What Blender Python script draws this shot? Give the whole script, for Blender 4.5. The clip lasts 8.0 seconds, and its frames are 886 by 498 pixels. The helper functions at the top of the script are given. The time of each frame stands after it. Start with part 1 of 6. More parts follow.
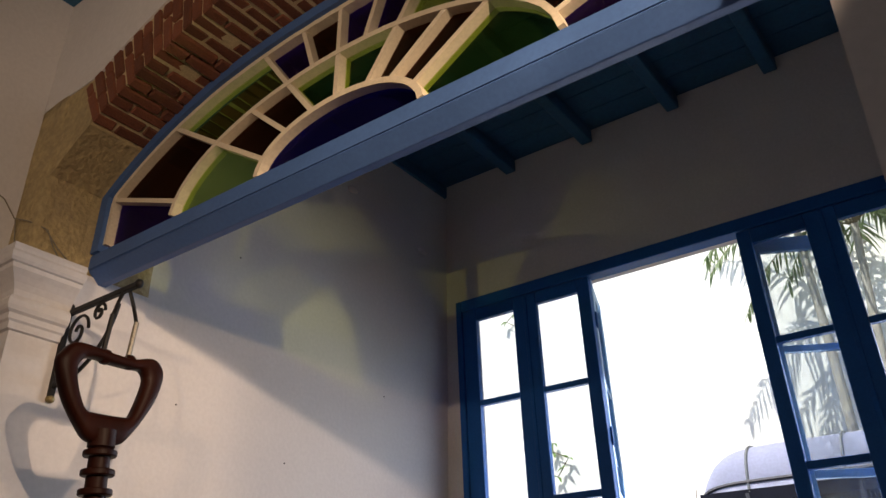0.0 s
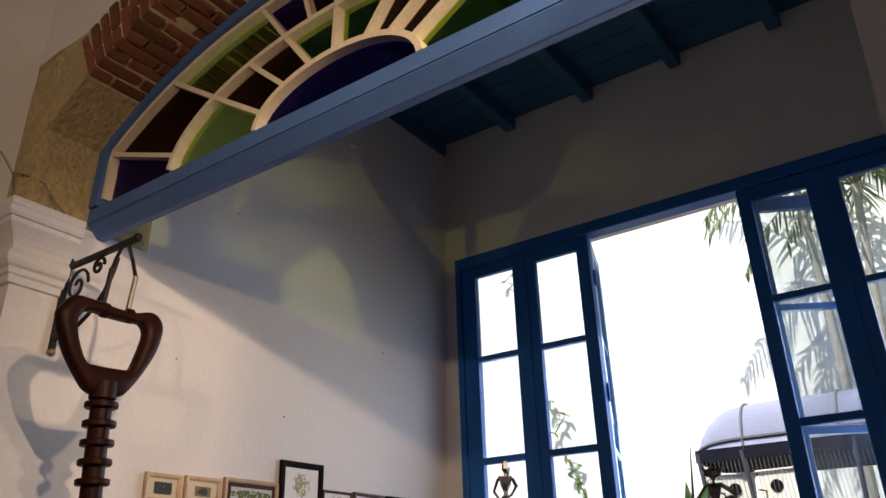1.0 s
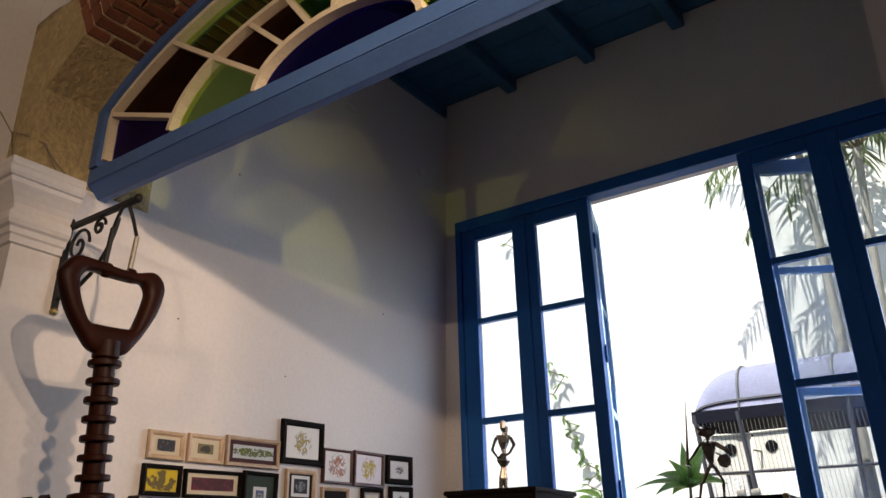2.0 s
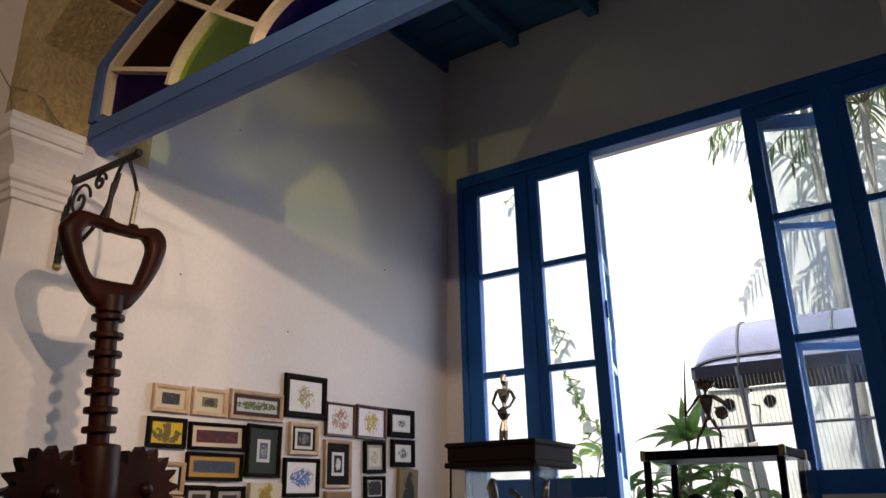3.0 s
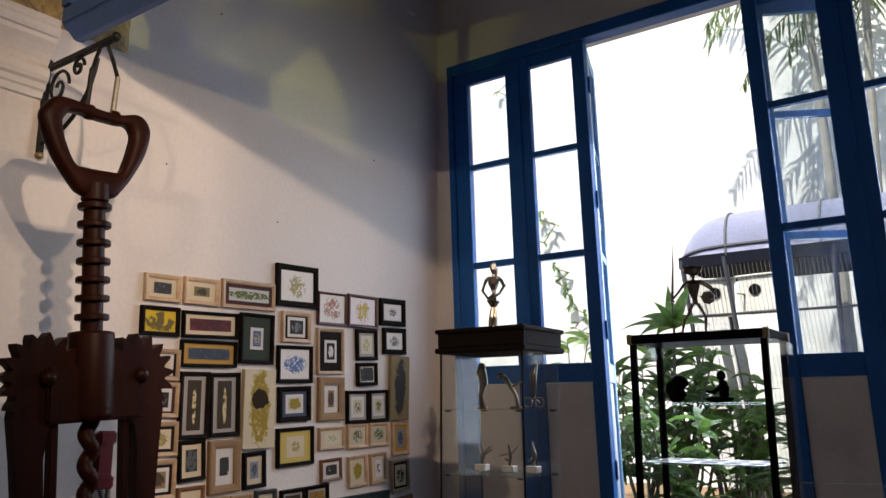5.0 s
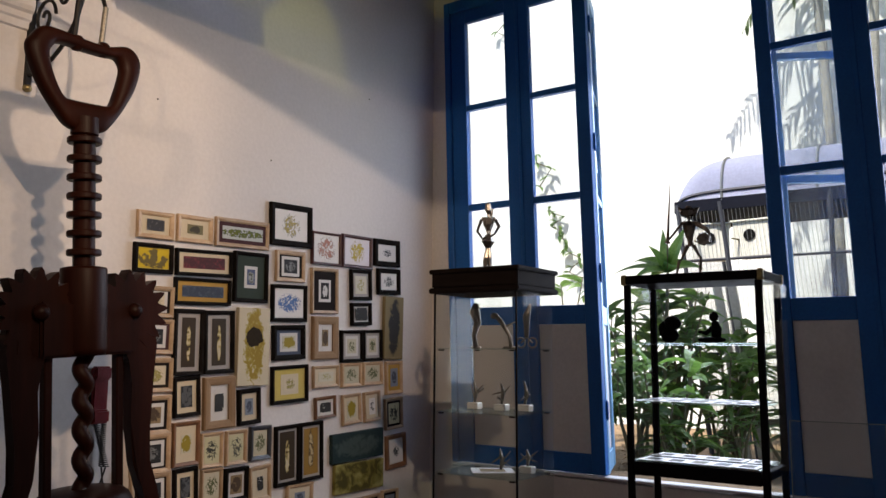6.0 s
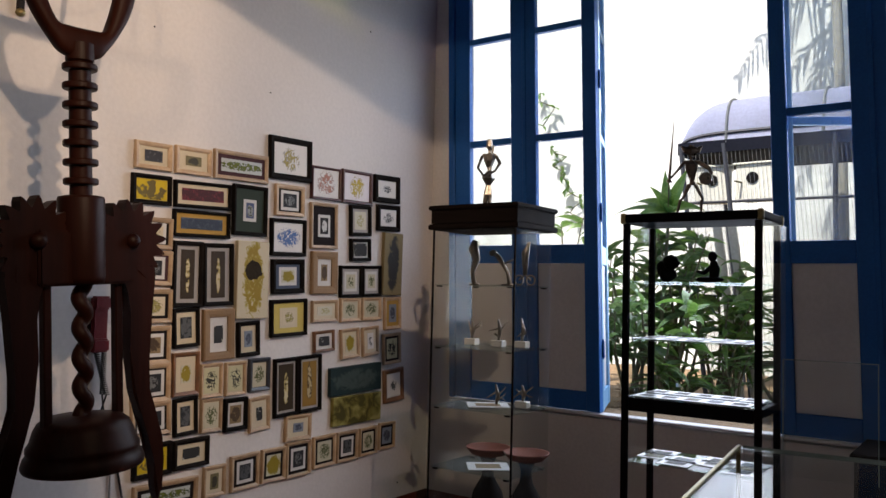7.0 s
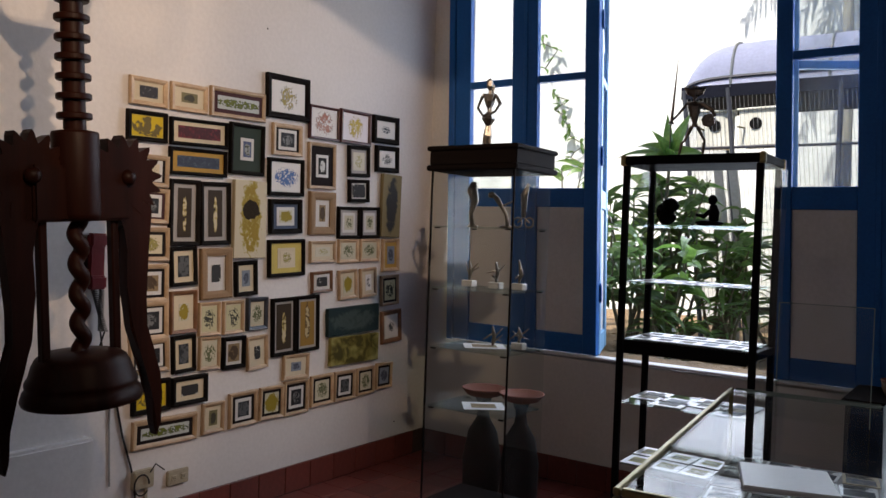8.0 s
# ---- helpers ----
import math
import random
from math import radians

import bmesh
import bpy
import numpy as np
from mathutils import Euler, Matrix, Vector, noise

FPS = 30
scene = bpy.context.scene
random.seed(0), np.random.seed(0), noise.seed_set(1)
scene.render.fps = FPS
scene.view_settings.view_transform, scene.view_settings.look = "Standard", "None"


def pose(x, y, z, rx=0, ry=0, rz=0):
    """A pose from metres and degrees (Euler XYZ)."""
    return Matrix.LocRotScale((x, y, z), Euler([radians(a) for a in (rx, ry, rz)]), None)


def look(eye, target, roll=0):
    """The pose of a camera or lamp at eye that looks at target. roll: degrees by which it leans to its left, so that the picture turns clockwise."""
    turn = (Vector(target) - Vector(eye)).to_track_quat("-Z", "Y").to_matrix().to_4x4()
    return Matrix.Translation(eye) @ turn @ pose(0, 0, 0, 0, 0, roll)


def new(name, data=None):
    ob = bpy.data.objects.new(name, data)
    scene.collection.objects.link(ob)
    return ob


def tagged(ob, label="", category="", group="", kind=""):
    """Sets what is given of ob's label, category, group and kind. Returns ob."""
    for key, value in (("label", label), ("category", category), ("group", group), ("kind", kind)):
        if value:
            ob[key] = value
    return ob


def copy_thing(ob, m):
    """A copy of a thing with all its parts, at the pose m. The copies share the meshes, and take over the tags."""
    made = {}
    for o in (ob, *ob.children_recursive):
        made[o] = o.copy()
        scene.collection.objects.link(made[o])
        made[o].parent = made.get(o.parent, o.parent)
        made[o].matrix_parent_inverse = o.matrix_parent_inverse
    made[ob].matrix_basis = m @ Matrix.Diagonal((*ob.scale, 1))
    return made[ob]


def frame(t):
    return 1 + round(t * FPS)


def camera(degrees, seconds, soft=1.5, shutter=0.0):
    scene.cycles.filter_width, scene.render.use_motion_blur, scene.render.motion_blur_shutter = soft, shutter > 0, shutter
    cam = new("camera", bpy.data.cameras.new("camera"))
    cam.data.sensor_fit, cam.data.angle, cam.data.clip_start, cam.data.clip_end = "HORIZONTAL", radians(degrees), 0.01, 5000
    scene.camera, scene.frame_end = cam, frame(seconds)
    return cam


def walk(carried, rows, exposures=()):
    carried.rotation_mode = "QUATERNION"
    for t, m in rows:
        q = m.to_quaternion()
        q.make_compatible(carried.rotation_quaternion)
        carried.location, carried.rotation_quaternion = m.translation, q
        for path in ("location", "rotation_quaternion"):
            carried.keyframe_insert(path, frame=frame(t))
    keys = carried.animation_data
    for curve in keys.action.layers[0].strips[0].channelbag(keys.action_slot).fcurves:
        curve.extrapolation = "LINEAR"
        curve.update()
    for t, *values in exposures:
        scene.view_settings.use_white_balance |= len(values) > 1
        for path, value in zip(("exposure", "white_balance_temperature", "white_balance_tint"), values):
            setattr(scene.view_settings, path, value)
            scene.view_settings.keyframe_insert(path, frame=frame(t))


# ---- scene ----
cam = camera(58.0, 8.0)
PATH = [
    (0, (3.402, -4.637, 1.625), (2.345, -3.21, 2.545), -0.4),
    (0.5, (3.407, -4.629, 1.616), (2.333, -3.185, 2.489), 0.1),
    (1, (3.402, -4.628, 1.609), (2.319, -3.166, 2.439), -0.1),
    (1.5, (3.405, -4.634, 1.605), (2.312, -3.157, 2.395), -0.0),
    (3, (3.414, -4.628, 1.587), (2.282, -3.112, 2.233), 0.2),
    (3.5, (3.411, -4.622, 1.584), (2.268, -3.092, 2.179), 0.1),
    (4, (3.412, -4.615, 1.576), (2.262, -3.066, 2.104), -0.1),
    (4.5, (3.407, -4.61, 1.572), (2.254, -3.042, 2.028), -0.2),
    (6, (3.386, -4.584, 1.55), (2.229, -2.972, 1.805), 0.4),
    (6.5, (3.384, -4.572, 1.542), (2.221, -2.953, 1.711), 0.9),
    (7, (3.383, -4.567, 1.535), (2.218, -2.944, 1.64), 1.4),
    (7.5, (3.381, -4.557, 1.525), (2.215, -2.932, 1.569), 1.7),
    (8, (3.378, -4.548, 1.52), (2.216, -2.92, 1.487), 2.1),
]
walk(cam, [(t, look(eye, target, roll)) for t, eye, target, roll in PATH], [(0.0, 1.0), (8.0, 1.0)])

# ---- light ----
world = bpy.data.worlds.new("world")
scene.world = world
world.use_nodes = True
wn = world.node_tree.nodes
sky = wn.new("ShaderNodeTexSky")
sky.sky_type = "NISHITA"
sky.sun_disc = False
sky.sun_elevation = radians(58.5)
sky.sun_rotation = radians(198)
wn["Background"].inputs["Strength"].default_value = 0.15
world.node_tree.links.new(sky.outputs["Color"], wn["Background"].inputs["Color"])

sun_data = bpy.data.lights.new("sun", "SUN")
sun_data.energy, sun_data.angle, sun_data.color = 5.0, radians(0.5), (1.0, 0.95, 0.88)
sun_ob = new("sun", sun_data)
sun_ob.matrix_world = look((-3.0, -8.0, 24.0), (1.5, 6.0, 0.0))

# three spotlights on a rail in the front room: two on the picture wall, one further back on the arch,
# which throws the green panes of the fanlight on the wall
for spot_at, spot_to, watts, cone, lens in (((3.93, -3.95, 3.48), (0.0, -1.55, 2.15), 148.0, 55, 0.025), ((3.75, -3.36, 3.32), (0.0, -1.6, 2.05), 76.0, 54, 0.025),
                                            ((3.0, -5.85, 3.16), (0.65, -2.9, 3.85), 84.0, 54, 0.012)):
    spot_data = bpy.data.lights.new("rail_spot", "SPOT")
    spot_data.energy, spot_data.shadow_soft_size, spot_data.color = watts, lens, (1.0, 0.72, 0.49)
    spot_data.spot_size, spot_data.spot_blend = radians(cone), 0.85
    spot_ob = new("rail_spot", spot_data)
    spot_ob.matrix_world = look(spot_at, spot_to)
# an added fill light, unseen, at the back of the front room
lamp_data = bpy.data.lights.new("room_lamp", "POINT")
lamp_data.energy, lamp_data.shadow_soft_size, lamp_data.color = 11.0, 0.15, (1.0, 0.82, 0.66)
lamp_ob = new("room_lamp", lamp_data)
lamp_ob.location = (3.0, -7.6, 3.1)
# the sky's light through the window opening, falling inwards and down
win_data = bpy.data.lights.new("window_sky", "AREA")
win_data.shape, win_data.size, win_data.size_y = "RECTANGLE", 3.14, 2.3
win_data.energy, win_data.color, win_data.spread = 44.0, (0.74, 0.82, 1.0), radians(145)
win_ob = new("window_sky", win_data)
win_ob.matrix_world = look((1.735, 0.70, 2.3), (1.735, -3.0, 0.35))

# ---- helpers and materials ----


def box(bm, x0, x1, y0, y1, z0, z1):
    """Adds a box to a bmesh."""
    vs = [bm.verts.new((x, y, z)) for x in (x0, x1) for y in (y0, y1) for z in (z0, z1)]
    for q in ((0, 1, 3, 2), (4, 6, 7, 5), (0, 4, 5, 1), (2, 3, 7, 6), (0, 2, 6, 4), (1, 5, 7, 3)):
        bm.faces.new([vs[i] for i in q])
    return vs


def boxes(*dims):
    bm = bmesh.new()
    for d in dims:
        box(bm, *d)
    return bm


def bevelled(bm, width=0.004, segments=1):
    bmesh.ops.bevel(bm, geom=bm.edges[:], offset=width, segments=segments, affect="EDGES", clamp_overlap=True)
    return bm


def mesh_of(name, bm, material, smooth=False):
    bmesh.ops.recalc_face_normals(bm, faces=bm.faces)
    me = bpy.data.meshes.new(name)
    bm.to_mesh(me)
    bm.free()
    if material:
        me.materials.append(material)
    if smooth:
        for p in me.polygons:
            p.use_smooth = True
    return me


def part(name, bm, material, parent=None, label="", smooth=False):
    """Links a bmesh as one mesh object under a thing or a part."""
    ob = new(name, mesh_of(name, bm, material, smooth))
    if parent is not None:
        ob.parent = parent
    if label:
        ob["label"] = label
    return ob


def thing(name, label, category, at=(0, 0, 0), turn=0.0, group="", kind=""):
    ob = new(name)
    ob.empty_display_size = 0.05
    ob.matrix_world = pose(*at, 0, 0, turn)
    return tagged(ob, label, category, group, kind)


def lathe(profile, steps=20, axis="z"):
    """A turned body from (radius, height) pairs."""
    bm = bmesh.new()
    rings = []
    for r, h in profile:
        ring = []
        for k in range(steps):
            a = 2 * math.pi * k / steps
            c, s = r * math.cos(a), r * math.sin(a)
            ring.append(bm.verts.new((c, s, h) if axis == "z" else ((c, h, s) if axis == "y" else (h, c, s))))
        rings.append(ring)
    for a, b in zip(rings, rings[1:]):
        for k in range(steps):
            bm.faces.new((a[k], a[(k + 1) % steps], b[(k + 1) % steps], b[k]))
    bm.faces.new(rings[0][::-1])
    bm.faces.new(rings[-1])
    return bm


def tube(bm, pts, radii, steps=8):
    """Adds a round rod along points; radii is one number or one per point."""
    pts = [Vector(p) for p in pts]
    if not hasattr(radii, "__len__"):
        radii = [radii] * len(pts)
    rings = []
    side = None
    for i, p in enumerate(pts):
        d = (pts[min(i + 1, len(pts) - 1)] - pts[max(i - 1, 0)]).normalized()
        if side is None:
            side = d.orthogonal().normalized()
        side = (side - d * side.dot(d))
        side = side.normalized() if side.length > 1e-6 else d.orthogonal().normalized()
        up = d.cross(side)
        rings.append([bm.verts.new(p + radii[i] * (math.cos(2 * math.pi * k / steps) * side + math.sin(2 * math.pi * k / steps) * up)) for k in range(steps)])
    for a, b in zip(rings, rings[1:]):
        for k in range(steps):
            bm.faces.new((a[k], a[(k + 1) % steps], b[(k + 1) % steps], b[k]))
    bm.faces.new(rings[0][::-1])
    bm.faces.new(rings[-1])
    return bm


def blob(bm, at, size, rough=0.0, subdiv=2):
    """Adds a rounded lump, uneven by rough."""
    made = bmesh.ops.create_icosphere(bm, subdivisions=subdiv, radius=1.0)["verts"]
    for v in made:
        n = 1 + rough * noise.noise(v.co * 2.3 + Vector(at))
        v.co = Vector((v.co.x * size[0] * n, v.co.y * size[1] * n, v.co.z * size[2] * n)) + Vector(at)
    return bm


def prism(bm, outline, depth0, depth1, axis="y"):
    """Extrudes a flat outline of (u, v) pairs between two depths; axis y: (u, depth, v); axis x: (depth, u, v); axis z: (u, v, depth)."""
    def put(u, v, d):
        return (u, d, v) if axis == "y" else ((d, u, v) if axis == "x" else (u, v, d))
    a = [bm.verts.new(put(u, v, depth0)) for u, v in outline]
    b = [bm.verts.new(put(u, v, depth1)) for u, v in outline]
    n = len(outline)
    bm.faces.new(a[::-1])
    bm.faces.new(b)
    for k in range(n):
        bm.faces.new((a[k], a[(k + 1) % n], b[(k + 1) % n], b[k]))
    return bm


def strip(bm, inner, outer, d0, d1, axis="y"):
    """A band between two lines of equal length, extruded between depths."""
    def put(p, d):
        return bm.verts.new((p[0], d, p[1]) if axis == "y" else (d, p[0], p[1]))
    rows = [(put(a, d0), put(b, d0), put(b, d1), put(a, d1)) for a, b in zip(inner, outer)]
    for a, b in zip(rows, rows[1:]):
        for k in range(4):
            bm.faces.new((a[k], a[(k + 1) % 4], b[(k + 1) % 4], b[k]))
    bm.faces.new(rows[0])
    bm.faces.new(rows[-1][::-1])
    return bm


def material(name, colour, rough=0.6, metal=0.0, vary=0.15, scale=4.0, fine=60.0, bump=0.15, dist=0.01, spec=0.5, second=None, random_tint=0.0):
    """A surface with variation at two scales, fine relief and uneven gloss. second: a stain colour."""
    m = bpy.data.materials.new(name)
    m.use_nodes = True
    nt = m.node_tree
    n, l = nt.nodes, nt.links
    b = n["Principled BSDF"]
    b.inputs["Metallic"].default_value = metal
    b.inputs["Specular IOR Level"].default_value = spec
    co = n.new("ShaderNodeTexCoord")
    big = n.new("ShaderNodeTexNoise")
    big.inputs["Scale"].default_value = scale
    big.inputs["Detail"].default_value = 6
    big.inputs["Roughness"].default_value = 0.65
    small = n.new("ShaderNodeTexNoise")
    small.inputs["Scale"].default_value = fine
    small.inputs["Detail"].default_value = 4
    for t in (big, small):
        l.new(co.outputs["Object"], t.inputs["Vector"])
    ramp = n.new("ShaderNodeValToRGB")
    ramp.color_ramp.elements[0].position, ramp.color_ramp.elements[1].position = 0.3, 0.7
    dark = second or tuple(c * (1 - vary) for c in colour)
    ramp.color_ramp.elements[0].color = (*dark, 1)
    ramp.color_ramp.elements[1].color = (*colour, 1)
    l.new(big.outputs["Fac"], ramp.inputs["Fac"])
    mix = n.new("ShaderNodeMix")
    mix.data_type = "RGBA"
    mix.blend_type = "MULTIPLY"
    mix.inputs["Factor"].default_value = min(1.0, vary * 1.6)
    l.new(ramp.outputs["Color"], mix.inputs["A"])
    grey = n.new("ShaderNodeValToRGB")
    grey.color_ramp.elements[0].position, grey.color_ramp.elements[1].position = 0.35, 0.65
    grey.color_ramp.elements[0].color = (0.55, 0.55, 0.55, 1)
    l.new(small.outputs["Fac"], grey.inputs["Fac"])
    l.new(grey.outputs["Color"], mix.inputs["B"])
    out = mix.outputs["Result"]
    if random_tint:
        info = n.new("ShaderNodeObjectInfo")
        hsv = n.new("ShaderNodeHueSaturation")
        mr = n.new("ShaderNodeMapRange")
        mr.inputs["To Min"].default_value, mr.inputs["To Max"].default_value = 1 - random_tint, 1 + random_tint
        l.new(info.outputs["Random"], mr.inputs["Value"])
        l.new(mr.outputs["Result"], hsv.inputs["Value"])
        l.new(out, hsv.inputs["Color"])
        out = hsv.outputs["Color"]
    l.new(out, b.inputs["Base Color"])
    rr = n.new("ShaderNodeMapRange")
    rr.inputs["To Min"].default_value, rr.inputs["To Max"].default_value = max(0.02, rough - 0.12), min(1.0, rough + 0.12)
    l.new(big.outputs["Fac"], rr.inputs["Value"])
    l.new(rr.outputs["Result"], b.inputs["Roughness"])
    if bump:
        bu = n.new("ShaderNodeBump")
        bu.inputs["Strength"].default_value, bu.inputs["Distance"].default_value = bump, dist
        add = n.new("ShaderNodeMath")
        l.new(big.outputs["Fac"], add.inputs[0])
        l.new(small.outputs["Fac"], add.inputs[1])
        l.new(add.outputs[0], bu.inputs["Height"])
        l.new(bu.outputs["Normal"], b.inputs["Normal"])
    return m


def wood(name, light, dark, rough=0.35, scale=6.0, stretch=(1, 1, 0.08), bump=0.1, random_tint=0.0, spec=0.5):
    """Wood with grain drawn out along one axis."""
    m = bpy.data.materials.new(name)
    m.use_nodes = True
    n, l = m.node_tree.nodes, m.node_tree.links
    b = n["Principled BSDF"]
    b.inputs["Roughness"].default_value = rough
    b.inputs["Specular IOR Level"].default_value = spec
    co, mp = n.new("ShaderNodeTexCoord"), n.new("ShaderNodeMapping")
    mp.inputs["Scale"].default_value = stretch
    l.new(co.outputs["Object"], mp.inputs["Vector"])
    g1, g2 = n.new("ShaderNodeTexNoise"), n.new("ShaderNodeTexNoise")
    g1.inputs["Scale"].default_value, g1.inputs["Detail"].default_value, g1.inputs["Distortion"].default_value = scale, 8, 0.6
    g2.inputs["Scale"].default_value, g2.inputs["Detail"].default_value = scale * 9, 3
    l.new(mp.outputs["Vector"], g1.inputs["Vector"])
    l.new(mp.outputs["Vector"], g2.inputs["Vector"])
    add = n.new("ShaderNodeMath")
    add.operation = "MULTIPLY_ADD"
    l.new(g2.outputs["Fac"], add.inputs[0])
    add.inputs[1].default_value = 0.35
    l.new(g1.outputs["Fac"], add.inputs[2])
    ramp = n.new("ShaderNodeValToRGB")
    ramp.color_ramp.elements[0].position, ramp.color_ramp.elements[1].position = 0.45, 0.85
    ramp.color_ramp.elements[0].color, ramp.color_ramp.elements[1].color = (*dark, 1), (*light, 1)
    l.new(add.outputs[0], ramp.inputs["Fac"])
    out = ramp.outputs["Color"]
    if random_tint:
        info, hsv, mr = n.new("ShaderNodeObjectInfo"), n.new("ShaderNodeHueSaturation"), n.new("ShaderNodeMapRange")
        mr.inputs["To Min"].default_value, mr.inputs["To Max"].default_value = 1 - random_tint, 1 + random_tint
        l.new(info.outputs["Random"], mr.inputs["Value"])
        l.new(mr.outputs["Result"], hsv.inputs["Value"])
        l.new(out, hsv.inputs["Color"])
        out = hsv.outputs["Color"]
    l.new(out, b.inputs["Base Color"])
    bu = n.new("ShaderNodeBump")
    bu.inputs["Strength"].default_value, bu.inputs["Distance"].default_value = bump, 0.004
    l.new(add.outputs[0], bu.inputs["Height"])
    l.new(bu.outputs["Normal"], b.inputs["Normal"])
    return m


def glass(name, tint=(0.95, 0.98, 0.97), gloss=0.02, dust=0.0, mirror=0.35):
    """Thin clear glass: see-through, with a mirror part that grows at grazing angles."""
    m = bpy.data.materials.new(name)
    m.use_nodes = True
    n, l = m.node_tree.nodes, m.node_tree.links
    n.remove(n["Principled BSDF"])
    tr, gl, mx, fr = n.new("ShaderNodeBsdfTransparent"), n.new("ShaderNodeBsdfGlossy"), n.new("ShaderNodeMixShader"), n.new("ShaderNodeLayerWeight")
    tr.inputs["Color"].default_value = (*tint, 1)
    gl.inputs["Roughness"].default_value = gloss
    pw, mr = n.new("ShaderNodeMath"), n.new("ShaderNodeMapRange")
    pw.operation = "POWER"
    pw.inputs[1].default_value = 4.0
    mr.inputs["To Min"].default_value, mr.inputs["To Max"].default_value = 0.015, mirror
    l.new(fr.outputs["Facing"], pw.inputs[0])
    l.new(pw.outputs[0], mr.inputs["Value"])
    l.new(mr.outputs["Result"], mx.inputs["Fac"])
    l.new(tr.outputs["BSDF"], mx.inputs[1])
    l.new(gl.outputs["BSDF"], mx.inputs[2])
    out = mx.outputs["Shader"]
    if dust:
        df, m2, tex, ramp = n.new("ShaderNodeBsdfDiffuse"), n.new("ShaderNodeMixShader"), n.new("ShaderNodeTexNoise"), n.new("ShaderNodeMapRange")
        df.inputs["Color"].default_value = (0.8, 0.8, 0.78, 1)
        tex.inputs["Scale"].default_value, tex.inputs["Detail"].default_value = 3.0, 8
        ramp.inputs["From Min"].default_value, ramp.inputs["From Max"].default_value = 0.35, 0.75
        ramp.inputs["To Max"].default_value = dust
        l.new(tex.outputs["Fac"], ramp.inputs["Value"])
        l.new(ramp.outputs["Result"], m2.inputs["Fac"])
        l.new(out, m2.inputs[1])
        l.new(df.outputs["BSDF"], m2.inputs[2])
        out = m2.outputs["Shader"]
    l.new(out, n["Material Output"].inputs["Surface"])
    return m


def coloured_glass(name, colour, film):
    """Stained glass: tinted, slightly wavy, with a faint film of dirt."""
    m = bpy.data.materials.new(name)
    m.use_nodes = True
    n, l = m.node_tree.nodes, m.node_tree.links
    n.remove(n["Principled BSDF"])
    tr, gl, mx = n.new("ShaderNodeBsdfTransparent"), n.new("ShaderNodeBsdfPrincipled"), n.new("ShaderNodeMixShader")
    tex, ramp = n.new("ShaderNodeTexNoise"), n.new("ShaderNodeValToRGB")
    tex.inputs["Scale"].default_value, tex.inputs["Detail"].default_value = 5.0, 4
    ramp.color_ramp.elements[0].color = (*[c * 0.85 for c in colour], 1)
    ramp.color_ramp.elements[1].color = (*colour, 1)
    l.new(tex.outputs["Fac"], ramp.inputs["Fac"])
    l.new(ramp.outputs["Color"], tr.inputs["Color"])
    gl.inputs["Base Color"].default_value = (*film, 1)
    gl.inputs["Roughness"].default_value = 0.25
    mx.inputs["Fac"].default_value = 0.16
    l.new(tr.outputs["BSDF"], mx.inputs[1])
    l.new(gl.outputs["BSDF"], mx.inputs[2])
    l.new(mx.outputs["Shader"], n["Material Output"].inputs["Surface"])
    return m


PLASTER = material("white_plaster", (0.70, 0.67, 0.66), 0.85, vary=0.08, scale=1.2, fine=45, bump=0.13, dist=0.006)
PLASTER_BACK = material("grey_white_plaster", (0.66, 0.63, 0.61), 0.9, vary=0.1, scale=1.5, fine=50, bump=0.3, dist=0.006)
COURT_PLASTER = material("courtyard_plaster", (0.86, 0.85, 0.80), 0.9, vary=0.12, scale=0.8, fine=12, bump=0.3, second=(0.60, 0.60, 0.56))
STONE = material("ochre_limestone", (0.52, 0.40, 0.20), 0.9, vary=0.3, scale=5, fine=40, bump=0.7, dist=0.02, second=(0.36, 0.28, 0.15))
BRICK = material("red_brick", (0.21, 0.07, 0.032), 0.9, vary=0.3, scale=14, fine=90, bump=0.6, dist=0.008, second=(0.14, 0.045, 0.025), random_tint=0.3)
MORTAR = material("lime_mortar", (0.64, 0.49, 0.28), 0.95, vary=0.25, scale=20, fine=120, bump=0.6, dist=0.006)
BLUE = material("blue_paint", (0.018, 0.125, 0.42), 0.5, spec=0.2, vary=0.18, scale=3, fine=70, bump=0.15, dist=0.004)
BLUE_BEAM = material("dusty_blue_paint", (0.06, 0.13, 0.33), 0.55, vary=0.15, scale=3, fine=60, bump=0.15, dist=0.004)
BLUE_CEIL = material("ceiling_blue_paint", (0.03, 0.14, 0.27), 0.6, vary=0.25, scale=2, fine=40, bump=0.2, dist=0.006)
# paler than BLUE: daylight on the open leaves is put into the colour
LIGHT_BLUE = material("daylit_blue_paint", (0.21, 0.43, 0.70), 0.5, vary=0.2, scale=4, fine=60, bump=0.15, dist=0.004)
CREAM = material("cream_paint", (0.72, 0.62, 0.46), 0.55, vary=0.15, scale=8, fine=80, bump=0.2, dist=0.004)
PANEL_GREY = material("grey_panel_paint", (0.66, 0.64, 0.64), 0.6, vary=0.1, scale=3, fine=50, bump=0.15, dist=0.004)
FLOOR_RED = material("red_cement_tile", (0.20, 0.045, 0.035), 0.35, vary=0.3, scale=3, fine=30, bump=0.1, dist=0.003, random_tint=0.2)
BASE_RED = material("red_base_tile", (0.17, 0.04, 0.03), 0.4, vary=0.25, scale=4, fine=40, bump=0.1, dist=0.003, random_tint=0.15)
GROUT = material("dark_grout", (0.06, 0.03, 0.025), 0.9)
